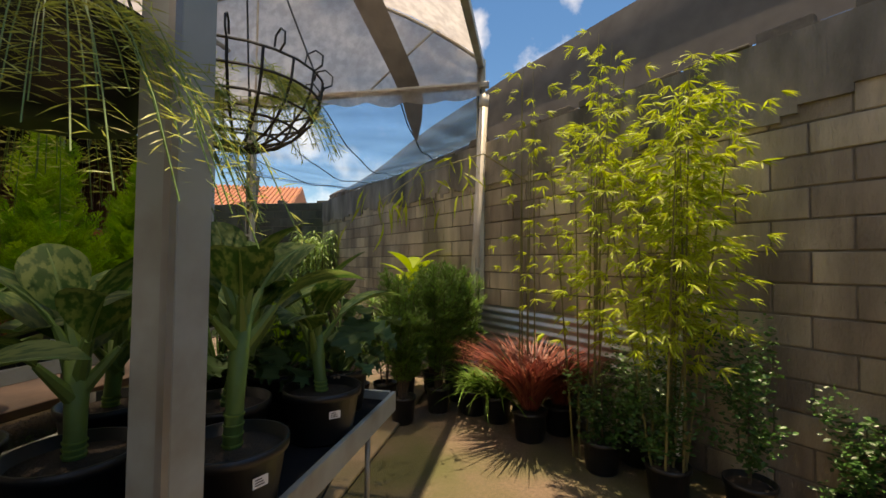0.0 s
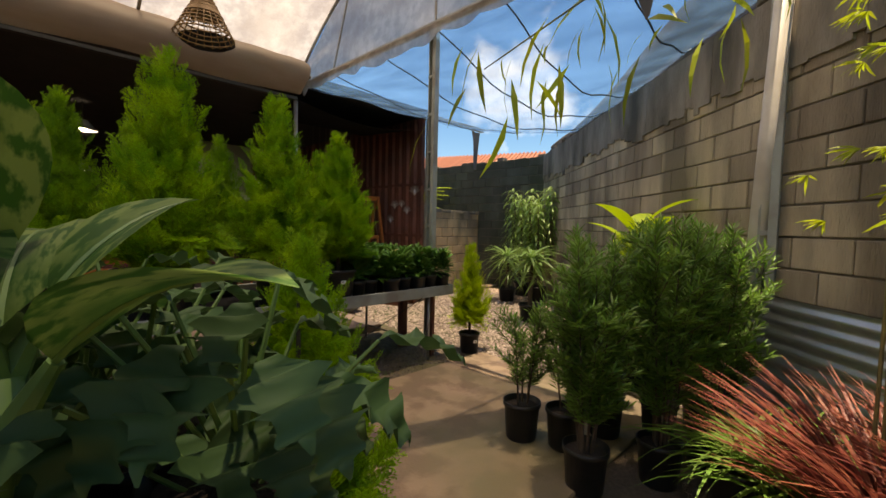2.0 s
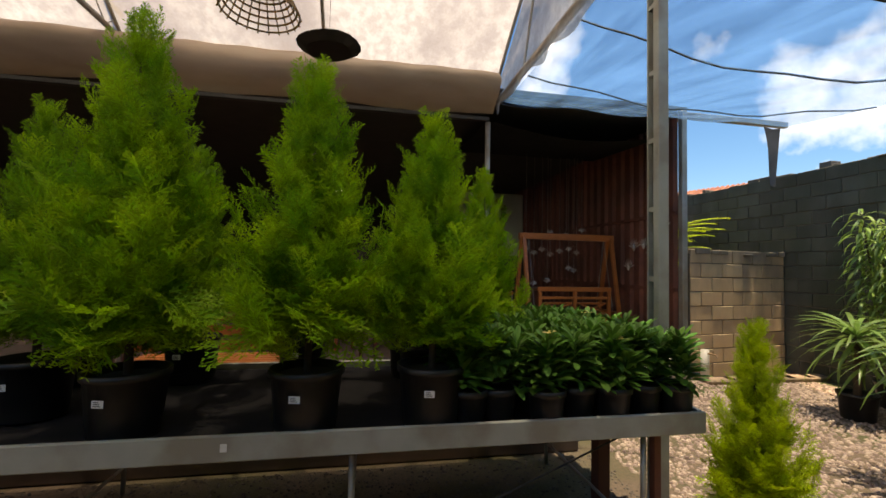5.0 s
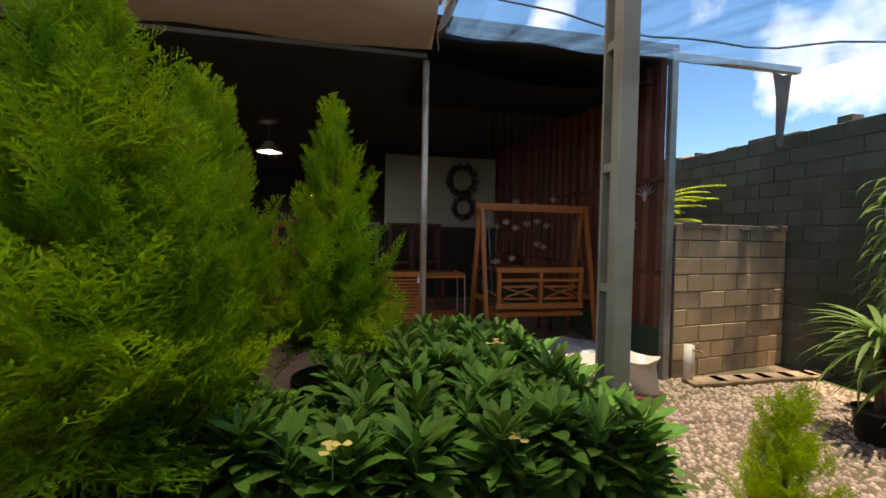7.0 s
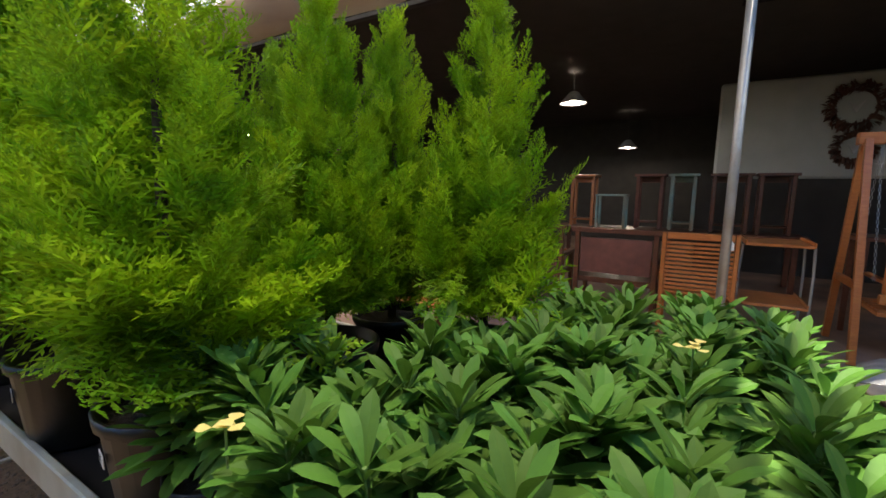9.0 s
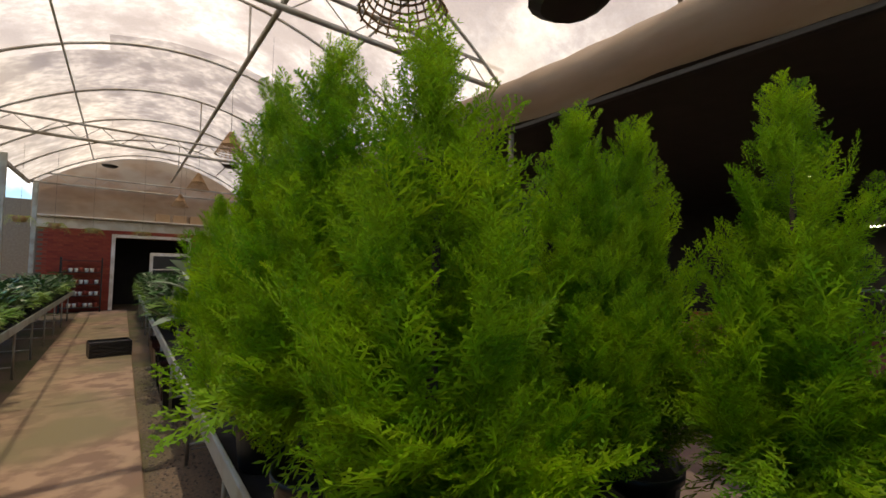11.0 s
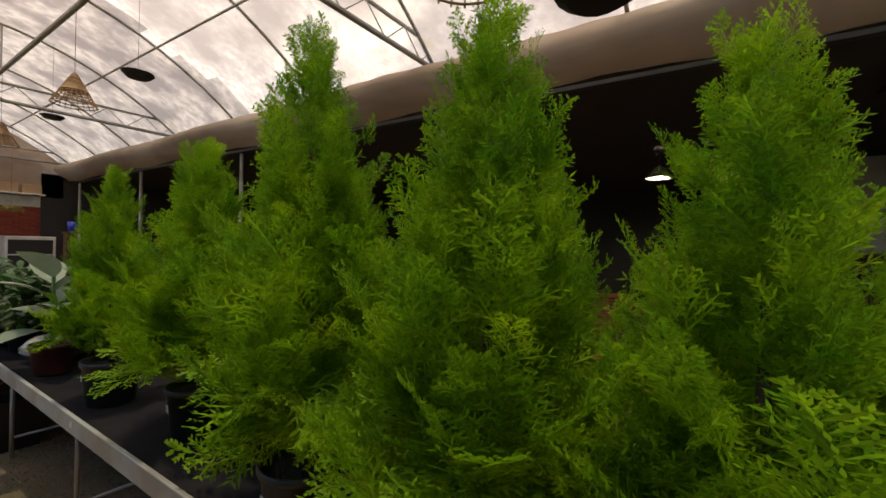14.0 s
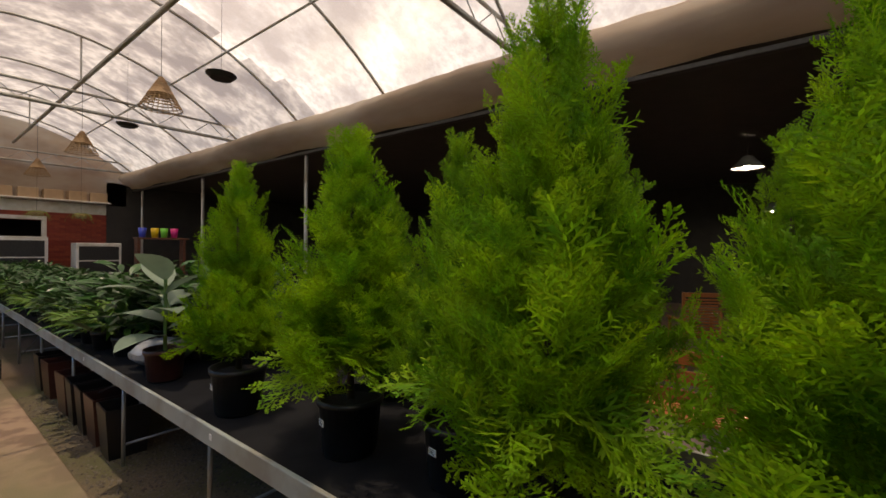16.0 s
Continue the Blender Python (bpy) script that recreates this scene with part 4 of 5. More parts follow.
part("stem", Mesh().tube([(0, 0, .16), (0, 0, .72)], .012, 7), M_STEM, t)
def sack(x, y, z, lx, ly, lz, rz, m, lab, name="sack"):
    b = bmesh.new()
    bmesh.ops.create_cube(b, size=1)
    bmesh.ops.subdivide_edges(b, edges=b.edges[:], cuts=6, use_grid_fill=True)
    for v in b.verts:
        c = v.co
        f = (1 - (abs(c.x) * 2) ** 3 * .75) * (1 - (abs(c.y) * 2) ** 4 * .5)
        w = noise.noise(Vector((c.x * 3 + x * 7, c.y * 3 + y * 5, c.z * 3))) * .12
        v.co = Vector((c.x * lx * (1 - .1 * (abs(c.y) * 2) ** 3), c.y * ly * (1 - .1 * (abs(c.x) * 2) ** 2), lz * (.5 + c.z * f + (w if c.z > -.3 else 0))))
    d = bpy.data.meshes.new(name)
    b.to_mesh(d)
    b.free()
    mn = min(q.co.z for q in d.vertices)
    for q in d.vertices:
        q.co.z -= mn
    d.materials.append(m)
    d.shade_smooth()
    o = new(name, d)
    o.matrix_basis = pose(x, y, z, 0, 0, rz)
    return tagged(o, lab, "sack")
sack(-4.45, .12, .725, .4, .3, .2, 20, M_SACKCLEAR, "crumpled white plastic bag on the bench", "plastic_bag")

# ---- planter boxes under the bench ----
for k, (y, m) in enumerate(((-.18, 0), (-.55, 1), (-.90, 0), (-1.24, 0), (-1.6, 1), (-2.3, 1), (-2.75, 0))):
    t = thing("planter_box", ("maroon" if m else "black") + " square tapered planter box on the soil", "planter", "empty planter boxes", (-4.28, y, 0.0), rnd.uniform(-4, 4))
    mm = M_BOXRED if m else M_BOX
    b = Mesh()
    o, i, h = .155, .13, .40
    for (r0, z) in ((.125, 0), (o, h), (o - .012, h), (o - .02, h - .02), (.11, .03)):
        b.v += [(-r0, -r0, z), (r0, -r0, z), (r0, r0, z), (-r0, r0, z)]
    for q in range(4):
        b.f += [(q * 4 + e, q * 4 + (e + 1) % 4, q * 4 + 4 + (e + 1) % 4, q * 4 + 4 + e) for e in range(4)]
    b.f += [(3, 2, 1, 0), (16, 17, 18, 19)]
    part("body", b, mm, t)
    part("label", Mesh().box(.1, o - .01, h - .05, .13, o - .004, h - .03), M_LABEL, t, "white price sticker")
t = thing("tray_stack", "stack of flat black plastic nursery trays", "tray stack", "", (-3.62, -3.6, 0.03), 8)
for k in range(5):
    b = Mesh().box(-.28, -.2, k * .05, .28, .2, k * .05 + .012).box(-.28, -.2, k * .05 + .012, -.27, .2, k * .05 + .045).box(.27, -.2, k * .05 + .012, .28, .2, k * .05 + .045).box(-.27, -.2, k * .05 + .012, .27, -.19, k * .05 + .045).box(-.27, .19, k * .05 + .012, .27, .2, k * .05 + .045)
    part("tray", b, M_BLACKPOT, t)

# ---- needle-leaved shrubs in pots by the wall ----
NL = leaf(1, .13, 3, .1, .35, .5)
def needle_shrub(seed, h, stems, wide):
    r = random.Random(seed)
    items, st = [], Mesh()
    def clothe(p0, p1, n, L):
        d = (p1 - p0).normalized()
        for k in range(n):
            u = (k + 1) / n
            b = k * 2.4 + r.random()
            q = Vector((math.cos(b), math.sin(b), .25)) + d * (.5 + .9 * u)
            items.append((NL, to_axis(p0.lerp(p1, u), q, r.uniform(-1, 1), L * r.uniform(.75, 1.2))))
    for s in range(stems):
        a = s * 2.4 + r.uniform(-.4, .4)
        w = wide * r.uniform(.25, 1)
        top = Vector((math.cos(a) * w, math.sin(a) * w, h * r.uniform(.62, 1)))
        base = Vector((math.cos(a) * .03, math.sin(a) * .03, .18))
        st.tube([base, base.lerp(top, .5) + Vector((0, 0, .03)), top], [.007, .005, .002], 5)
        clothe(base.lerp(top, .25), top, int(120 * top.z), .078)
        for j in range(int(11 * top.z)):
            u = r.uniform(.22, .92)
            p = base.lerp(top, u)
            b = a + r.uniform(-1.6, 1.6)
            e = p + Vector((math.cos(b), math.sin(b), r.uniform(.5, 1.5))) * r.uniform(.07, .15)
            st.tube([p, e], .002, 4)
            clothe(p, e, 32, .072)
    return data("foliage", joined(items), M_POD), data("branching_stem", st, M_BARK)
NS = [needle_shrub(5, 1.4, 11, .22), needle_shrub(6, 1.0, 4, .12), needle_shrub(7, 1.45, 12, .22)]
for k, (x, y, v, s) in enumerate(((-2.57, 5.04, 1, 1.0), (-2.32, 5.14, 1, 1.12), (-2.05, 4.86, 2, .90), (-2.22, 5.48, 0, 1.0), (-1.80, 5.22, 2, .98), (-1.66, 5.60, 0, .98), (-1.98, 5.78, 2, 1.0), (-2.40, 5.98, 1, 1.0), (-1.80, 6.05, 2, .98))):
    t = thing("needle_shrub", "dark green needle-leaved shrub in a black pot on the ground", "potted shrub", "shrubs by the wall", (x, y, .03 if x < -2.05 else 0), k * 53)
    pot_parts(t, .115, .24)
    for nm, d in zip(("foliage", "branching_stem"), NS[v]):
        o = part(nm, d, None, t)
        o.scale = (1, 1, s)

# ---- strap-leaved plants ----
SL = leaf(1, .075, 6, .25, 1.1, .35)
SL2 = leaf(1, .09, 6, .25, 1.9, .4)
def rosette(r, items, p, n, L, lf, flat=.2):
    for k in range(n):
        b = k * 2.4
        u = k / n
        items.append((lf, to_axis(p + Vector((0, 0, .1 * u)), (math.cos(b), math.sin(b), flat - .5 + 1.7 * u), r.uniform(-.3, .3), L * r.uniform(.8, 1.1))))
def yucca(x, y, z, trunk, L, n, seed, pot=True):
    r = random.Random(seed)
    t = thing("yucca", "yucca with arching pale striped leaves in a dark pot", "potted plant", "strap leaved plants", (x, y, z))
    pot_parts(t, .16, .26)
    items = []
    rosette(r, items, Vector((0, 0, trunk)), n, L, SL)
    rosette(r, items, Vector((.06, .03, trunk * .7)), n // 2, L * .8, SL)
    part("trunk", Mesh().tube([(0, 0, .2), (.01, 0, trunk)], [.035, .025], 8), M_BARK, t)
    part("foliage", joined(items), M_YUC, t)
yucca(-4.5, 8.1, 0, .85, .55, 60, 1)
yucca(-5.75, 9.25, 0, .75, .6, 60, 2)
yucca(-3.4, 7.6, 0, .7, .5, 50, 3)
def drooper(x, y, h, seed):
    r = random.Random(seed)
    t = thing("song_plant", "tall plant with drooping narrow lime leaves by the wall", "potted plant", "strap leaved plants", (x, y, 0))
    pot_parts(t, .17, .28)
    items = []
    for s in range(5):
        a = s * 1.26
        top = Vector((math.cos(a) * .22, math.sin(a) * .22, h * r.uniform(.8, 1)))
        part("stem", Mesh().tube([(0, 0, .22), (top.x * .6, top.y * .6, h * .5), top], [.012, .01, .008], 6), M_BARK, t)
        for q in range(9):
            rosette(r, items, Vector((top.x, top.y, top.z - .13 * q)), 11, .34, SL2, .3)
    part("foliage", joined(items), M_YUC, t)
drooper(-5.95, 10.05, 2.2, 4)
drooper(-5.35, 9.7, 2.15, 5)
t = thing("banana_plant", "young plant with wide bright yellow-green leaves", "potted plant", "", (-2.45, 6.55, 0))
pot_parts(t, .16, .26)
for j in range(9):
    o = part("leaf", leaf(.55, .2, 8, .2, .9, .5, .9), M_LIME, t, "", True)
    o.matrix_basis = pose(0, 0, .95 + .05 * j, 0, -10, j * 137)
part("stem", Mesh().tube([(0, 0, .2), (0, 0, 1.38)], [.035, .02], 8), M_STEM, t)

# ---- bamboo, red clump and shrubs along the block wall ----
BL = leaf(1, .105, 3, .15, .7, .35)
def bamboo(x, y, n, h, wide, seed, leaves, lo):
    r = random.Random(seed)
    t = thing("bamboo_clump", "clump of thin bamboo culms with bright lime leaves", "bamboo", "bamboo by the wall", (x, y, 0))
    items = []
    for k in range(n):
        a = r.uniform(0, 6.28)
        base = Vector((math.cos(a) * .12 * r.random(), math.sin(a) * .12 * r.random(), 0))
        top = Vector((math.cos(a) * wide * r.random(), math.sin(a) * wide * r.random(), h * r.uniform(.75, 1)))
        mid = base.lerp(top, .55) + Vector((0, 0, .1))
        part("culm", Mesh().tube([base, mid, top], [.008, .006, .002], 6), M_CULM, t)
        for j in range(leaves):
            u = lo + (1 - lo) * r.random()
            p = (base.lerp(mid, u / .55) if u < .55 else mid.lerp(top, (u - .55) / .45))
            b = r.uniform(0, 6.28)
            tw = Vector((math.cos(b), math.sin(b), .25)) * r.uniform(.05, .38) * (1.15 - u * .6)
            for q in range(11):
                c = b + r.uniform(-1.1, 1.1)
                items.append((BL, to_axis(p + tw, (math.cos(c), math.sin(c), r.uniform(-.5, .4)), r.uniform(-1, 1), r.uniform(.05, .12))))
    part("foliage", joined(items), M_BAMB, t)
    return t
bamboo(-.50, 4.45, 9, 3.2, .38, 1, 30, .3)
bamboo(-.08, 4.02, 11, 2.75, .52, 2, 75, .34)
bm3 = bamboo(-.95, 5.0, 5, 3.3, .25, 3, 12, .4)
# long branch arching out over the aisle
part("branch", Mesh().tube([(0, 0, 2.2), (-.35, -.45, 2.35), (-.75, -.95, 2.1), (-.98, -1.2, 1.85)], [.006, .005, .004, .002], 6), M_CULM, bm3)
br, items = random.Random(9), []
for k in range(46):
    u = br.random()
    p = Vector((-.45, -.6, 2.3)).lerp(Vector((-1.0, -1.22, 1.84)), u) + Vector((br.uniform(-.22, .22), br.uniform(-.18, .18), br.uniform(-.22, .06)))
    a = br.uniform(0, 6.28)
    items.append((BL, to_axis(p, (math.cos(a), math.sin(a), br.uniform(-2.0, -.2)), br.uniform(-1, 1), br.uniform(.13, .24))))
part("branch_foliage", joined(items), M_BAMB, bm3)
GB = leaf(1, .035, 5, .2, 1.3, .3)
def grass_clump(x, y, n, L, mt, lab, seed, z0=.2, low=.7, blade=None):
    r = random.Random(seed)
    t = thing("grass_clump", lab, "potted grass", "", (x, y, 0))
    pot_parts(t, .14, .24)
    items = [(blade or GB, to_axis(Vector((r.uniform(-.06, .06), r.uniform(-.06, .06), z0)), (math.cos(k * 2.4), math.sin(k * 2.4), r.uniform(low, 3.6)), r.uniform(-.4, .4), L * r.uniform(.7, 1.15))) for k in range(n)]
    part("foliage", joined(items), mt, t)
RB = leaf(1, .02, 5, .2, .9, .3)
grass_clump(-.92, 4.75, 560, .80, M_RED, "clump of arching red-brown strap leaves in a pot", 1, .24, 1.9, RB)
grass_clump(-.66, 4.95, 420, .74, M_RED, "clump of arching red-brown strap leaves in a pot", 2, .24, 1.9, RB)
grass_clump(-1.22, 5.10, 120, .62, M_POD, "clump of long green strap leaves in a pot", 3)
grass_clump(-1.45, 5.25, 110, .55, M_POD, "clump of long green strap leaves in a pot", 4)
def round_shrub(seed, h, wide, n):
    r = random.Random(seed)
    lf = leaf(1, .5, 3, .2, .4, .5)
    items = []
    tw = [(r.uniform(0, 6.28), r.uniform(.3, 1), r.uniform(.15, 1)) for _ in range(34)]
    for k in range(n):
        a, rr, u = tw[k % 34]
        s = r.random() ** .6
        p = Vector((math.cos(a) * wide * rr * s, math.sin(a) * wide * rr * s, .2 + (h - .2) * u * (.35 + .65 * s))) + Vector((r.gauss(0, .025), r.gauss(0, .025), r.gauss(0, .025)))
        b = r.uniform(0, 6.28)
        items.append((lf, to_axis(p, (math.cos(b), math.sin(b), r.uniform(-.3, .9)), r.uniform(-1, 1), r.uniform(.025, .045))))
    return data("foliage", joined(items), M_SHRUB)
RS = [round_shrub(1, .95, .3, 1500), round_shrub(2, 1.1, .28, 1500)]
for k, (x, y, s) in enumerate(((-.08, 4.02, 1.0), (.32, 3.9, 1.15), (-.42, 4.32, .85), (.8, 3.75, .8), (1.05, 3.45, 1.5), (-.15, 4.5, .9))):
    t = thing("small_leaf_shrub", "dark small-leaved shrub in a black pot by the wall", "potted shrub", "shrubs by the wall", (x, y, 0), k * 70)
    pot_parts(t, .13, .22)
    o = part("foliage", RS[k % 2], None, t)
    o.scale = (1, 1, s)
    part("trunk", Mesh().tube([(0, 0, .18), (0, 0, .8 * s)], [.01, .004], 6), M_BARK, t)
# zinc sheets leaning along the wall foot
zs = Mesh()
for k in range(61):
    z = .02 + .96 * k / 60
    off = .016 * math.sin(k * 6.2832 / 5) + .05 + .10 * (1 - z)
    for s in (5.5, 7.95):
        wx, wy = wall_xy(s + .6)
        zs.v.append((wx - D * (.1 + off), wy - D * (.1 + off), z))
zs.f = [(2 * k, 2 * k + 1, 2 * k + 3, 2 * k + 2) for k in range(60)]
tagged(part("zinc_sheet", zs, M_SHEET, None, "", True), "ribbed zinc sheet leaning along the block wall", "metal sheet")
t = thing("drain_pipe", "white plastic pipe leaning against the lattice post", "pipe", "", (-1.62, 6.2, 0))
part("pipe", Mesh().tube([(0, 0, 0), (.16, -.13, 3.4)], .052, 16), M_PVC, t, "", True)
part("coupling", Mesh().tube([(.155, -.126, 3.3), (.162, -.132, 3.45)], .06, 16), M_PVC, t, "", True)

# ---- hanging baskets and lamps in the greenhouse ----
def wicker_lamp(x, y, tip, ztop):
    t = thing("wicker_lamp", "conical woven wicker lamp shade hanging on a cord", "pendant lamp", "wicker lamps", (x, y, tip))
    part("cord", Mesh().tube([(0, 0, 0), (0, 0, ztop - tip)], .003, 5), M_DARKSTEEL, t)
    part("shade", Mesh().lathe([(.026, 0), (.04, -.05), (.135, -.20), (.13, -.20), (.03, -.04)], 20), M_WICKER, t)
    for k in range(10):
        r0 = .055 + k * .0165
        z = -.06 - k * .032
        part("woven_ring", Mesh().tube([(r0 * math.cos(a * .2856), r0 * math.sin(a * .2856), z) for a in range(23)], .006, 5, False), M_WICKER, t)
    for k in range(22):
        a = k * .2856
        part("cane", Mesh().tube([(.03 * math.cos(a), .03 * math.sin(a), -.02), (.212 * math.cos(a), .212 * math.sin(a), -.36)], .0045, 4, False), M_WICKER, t)
    return t
wicker_lamp(-4.93, -1.40, 3.56, 4.28)
wicker_lamp(-4.93, -4.70, 3.50, 4.28)
wicker_lamp(-4.93, -8.2, 3.50, 4.28)
wicker_lamp(-4.71, 3.82, 3.12, arch(-4.71))
def hanging_nest(x, y, z, s):
    t = thing("hanging_dish", "dark shallow wire dish hanging under the roof", "hanging basket", "hanging dishes", (x, y, z))
    part("cord", Mesh().tube([(0, 0, .03), (0, 0, arch(x) - z)], .002, 4), M_DARKSTEEL, t)
    part("dish", Mesh().lathe([(0, -.02), (s * .7, -.015), (s, .03), (s * .95, .035), (s * .6, .0), (0, -.005)], 18, wob=.1), M_BLACKPOT, t)
for q in ((-5.36, -.92, 3.58, .17), (-5.5, -4.6, 3.7, .17), (-5.59, 4.10, 3.05, .24), (-3.4, -7, 3.8, .16)):
    hanging_nest(*q)
FN = leaf(1, .075, 2, 0, .3, .5)
def fern_trail(seed, n, L, parent, z):
    r = random.Random(seed)
    items, stalk = [], Mesh()
    for k in range(n):
        a = r.uniform(0, 6.28)
        p = Vector((math.cos(a) * .1, math.sin(a) * .1, 0))
        d = Vector((math.cos(a), math.sin(a), r.uniform(.2, 1.0))).normalized()
        ln = L * r.uniform(.5, 1.1)
        at = lambda u: p + d * ln * u * .7 + Vector((0, 0, -ln * .9 * u * u))
        stalk.tube([at(u / 5) for u in range(6)], .0013, 4)
        for j in range(34):
            q = at((j + 2) / 36)
            for sgn in (-1, 1):
                b = a + sgn * 1.1 + r.uniform(-.5, .5)
                items.append((FN, to_axis(q, (math.cos(b), math.sin(b), r.uniform(-.6, .6)), r.uniform(-1, 1), r.uniform(.024, .05))))
    o = part("foliage", joined(items), M_FERN, parent)
    o.location.z = z
    o = part("stalk", stalk, M_STEM, parent)
    o.location.z = z
t = thing("hanging_fern", "asparagus fern trailing from a black hanging pot", "hanging plant", "hanging ferns", (-1.90, 1.80, 1.74))
part("pot", Mesh().lathe([(0, 0), (.15, .0), (.2, .18), (.21, .2), (.2, .2), (.19, .17), (0, .16)], 22), M_BLACKPOT, t, "", True)
fern_trail(3, 150, .6, t, .18)
for k in range(3):
    a = k * 2.1
    part("hanger_wire", Mesh().tube([(.2 * math.cos(a), .2 * math.sin(a), .2), (0, 0, .75)], .003, 4), M_DARKSTEEL, t)
part("hook", Mesh().tube([(0, 0, .75), (0, 0, 2.0)], .003, 4), M_DARKSTEEL, t)
t = thing("wire_basket", "black wire hanging basket with curled rim and fern", "hanging basket", "hanging ferns", (-1.78, 2.22, 1.78))
for k in range(18):
    a = k * .349
    part("rib", Mesh().tube([(.24 * math.cos(a) * math.sin(u * .262), .24 * math.sin(a) * math.sin(u * .262), .22 - .22 * math.cos(u * .262)) for u in range(7)], .004, 5), M_DARKSTEEL, t)
for k in range(1, 7):
    rr, z = .24 * math.sin(k * .262), .22 - .22 * math.cos(k * .262)
    part("ring", Mesh().tube([(rr * math.cos(a * .2856), rr * math.sin(a * .2856), z) for a in range(23)], .004, 5, False), M_DARKSTEEL, t)
for k in range(12):
    a = k * .5236
    part("curl", Mesh().tube([((.24 + .03 * math.sin(q)) * math.cos(a) , (.24 + .03 * math.sin(q)) * math.sin(a), .25 - .03 * math.cos(q)) for q in (0, 1, 2, 3, 4, 5)], .003, 4), M_DARKSTEEL, t)
fern_trail(5, 60, .30, t, .2)
for k in range(3):
    a = k * 2.1
    part("hanger_wire", Mesh().tube([(.24 * math.cos(a), .24 * math.sin(a), .22), (0, 0, .8)], .003, 4), M_DARKSTEEL, t)
part("hook", Mesh().tube([(0, 0, .8), (0, 0, 2.0)], .003, 4), M_DARKSTEEL, t)
for k, (x, y) in enumerate(((-2.3, -9.2), (-3.0, -10.6), (-4.2, -10.9), (-5.3, -10.8), (-1.9, -7.5), (-6.2, -10.9))):
    t = thing("hanging_fern", "pale fern hanging in a small basket near the shop", "hanging plant", "hanging ferns", (x, y, 2.42))
    part("pot", Mesh().lathe([(0, 0), (.1, 0), (.14, .13), (.13, .13), (0, .1)], 16), M_WICKER, t, "", True)
    fern_trail(20 + k % 2, 24, .38, t, .12)
    part("hook", Mesh().tube([(0, 0, .12), (0, 0, arch(x) - 2.42)], .003, 4), M_DARKSTEEL, t)

# ---- furniture in the shed ----
def box_part(name, parent, x0, y0, z0, x1, y1, z1, m, bev=.005, label=""):
    return part(name, Mesh().box(x0, y0, z0, x1, y1, z1, bev), m, parent, label)
# porch swing: local x across, y depth
t = thing("porch_swing", "orange varnished wooden porch swing on an A-frame with chains", "swing bench", "", (-8.75, 7.66, .10), 90)
for sx in (-.76, .76):
    for sy in (-.42, .42):
        part("leg", Mesh().tube([(sx, sy, 0), (sx, sy * .12, 1.84)], .036, 4), M_WOOD, t)
    part("side_rail", Mesh().box(sx - .02, -.30, .60, sx + .02, .30, .66, .004), M_WOOD, t)
box_part("top_beam", t, -.82, -.045, 1.80, .82, .045, 1.90, M_WOOD)
seat = box_part("seat", t, -.62, -.30, .40, .62, .26, .44, M_WOOD)
for k in range(6):
    box_part("seat_slat", seat, -.62, -.29 + k * .092, .442, .62, -.22 + k * .092, .458, M_WOOD, .003)
back = box_part("back_frame", t, -.62, -.30, .98, .62, -.25, 1.05, M_WOOD)
box_part("lower_rail", back, -.62, -.30, .50, .62, -.25, .58, M_WOOD)
box_part("mid_rail", back, -.55, -.295, .86, .55, -.255, .90, M_WOOD)
for sx in (-.60, -.02, .56):
    box_part("stile", back, sx, -.30, .585, sx + .05, -.25, .975, M_WOOD)
for cx in (-.28, .30):
    for q in (-1, 1):
        part("cross_slat", Mesh().tube([(cx - .2, -.275, .72 - q * .06), (cx + .2, -.275, .72 + q * .06)], .014, 4), M_WOOD, back)
    box_part("panel_rail", back, cx - .25, -.29, .78, cx + .23, -.26, .81, M_WOOD)
    box_part("panel_rail", back, cx - .25, -.29, .62, cx + .23, -.26, .65, M_WOOD)
for sx in (-.6, .57):
    box_part("armrest", t, sx, -.28, .66, sx + .05, .26, .69, M_WOOD)
for sx in (-.66, .66):
    for sy in (-.27, .22):
        ch = Mesh()
        a, b = Vector((sx, 0, 1.80)), Vector((sx, sy, .68))
        for k in range(34):
            c = a.lerp(b, k / 34)
            d = a.lerp(b, (k + .9) / 34)
            o = Vector((.007, 0, 0)) if k % 2 else Vector((0, .007, 0))
            ch.tube([c - o, d - o], .0025, 4).tube([c + o, d + o], .0025, 4)
        part("chain", ch, M_STEEL, t)
# slatted garden chair
def slat_chair(x, y, rz, mt, label):
    t = thing("garden_chair", label, "chair", "shed chairs", (x, y, .10), rz)
    for sx in (-.29, .27):
        box_part("leg", t, sx, -.26, 0, sx + .035, -.215, 1.02, mt)
        box_part("leg", t, sx, .2, 0, sx + .035, .245, .62, mt)
        box_part("armrest", t, sx - .012, -.21, .62, sx + .047, .28, .645, mt)
    bk = box_part("backrest", t, -.25, -.262, .96, .265, -.222, 1.02, mt)
    for k in range(13):
        box_part("back_slat", bk, -.253, -.255, .46 + k * .038, .268, -.24, .482 + k * .038, mt, .002)
    st = box_part("seat", t, -.25, -.21, .41, .265, .19, .43, mt)
    for k in range(7):
        box_part("seat_slat", st, -.253, -.2 + k * .057, .432, .268, -.155 + k * .057, .446, mt, .002)
    return t
slat_chair(-8.4, 5.76, 90, M_WOOD, "slatted orange wooden garden armchair with a tag")
slat_chair(-9.2, 3.9, 60, M_WOOD, "slatted orange wooden garden chair")
slat_chair(-9.9, 3.2, 120, M_WOOD, "slatted orange wooden garden chair")
tg = thing("price_tag", "white house-shaped price tag hanging on the chair", "tag", "price tags", (-8.12, 5.99, 1.02), 90)
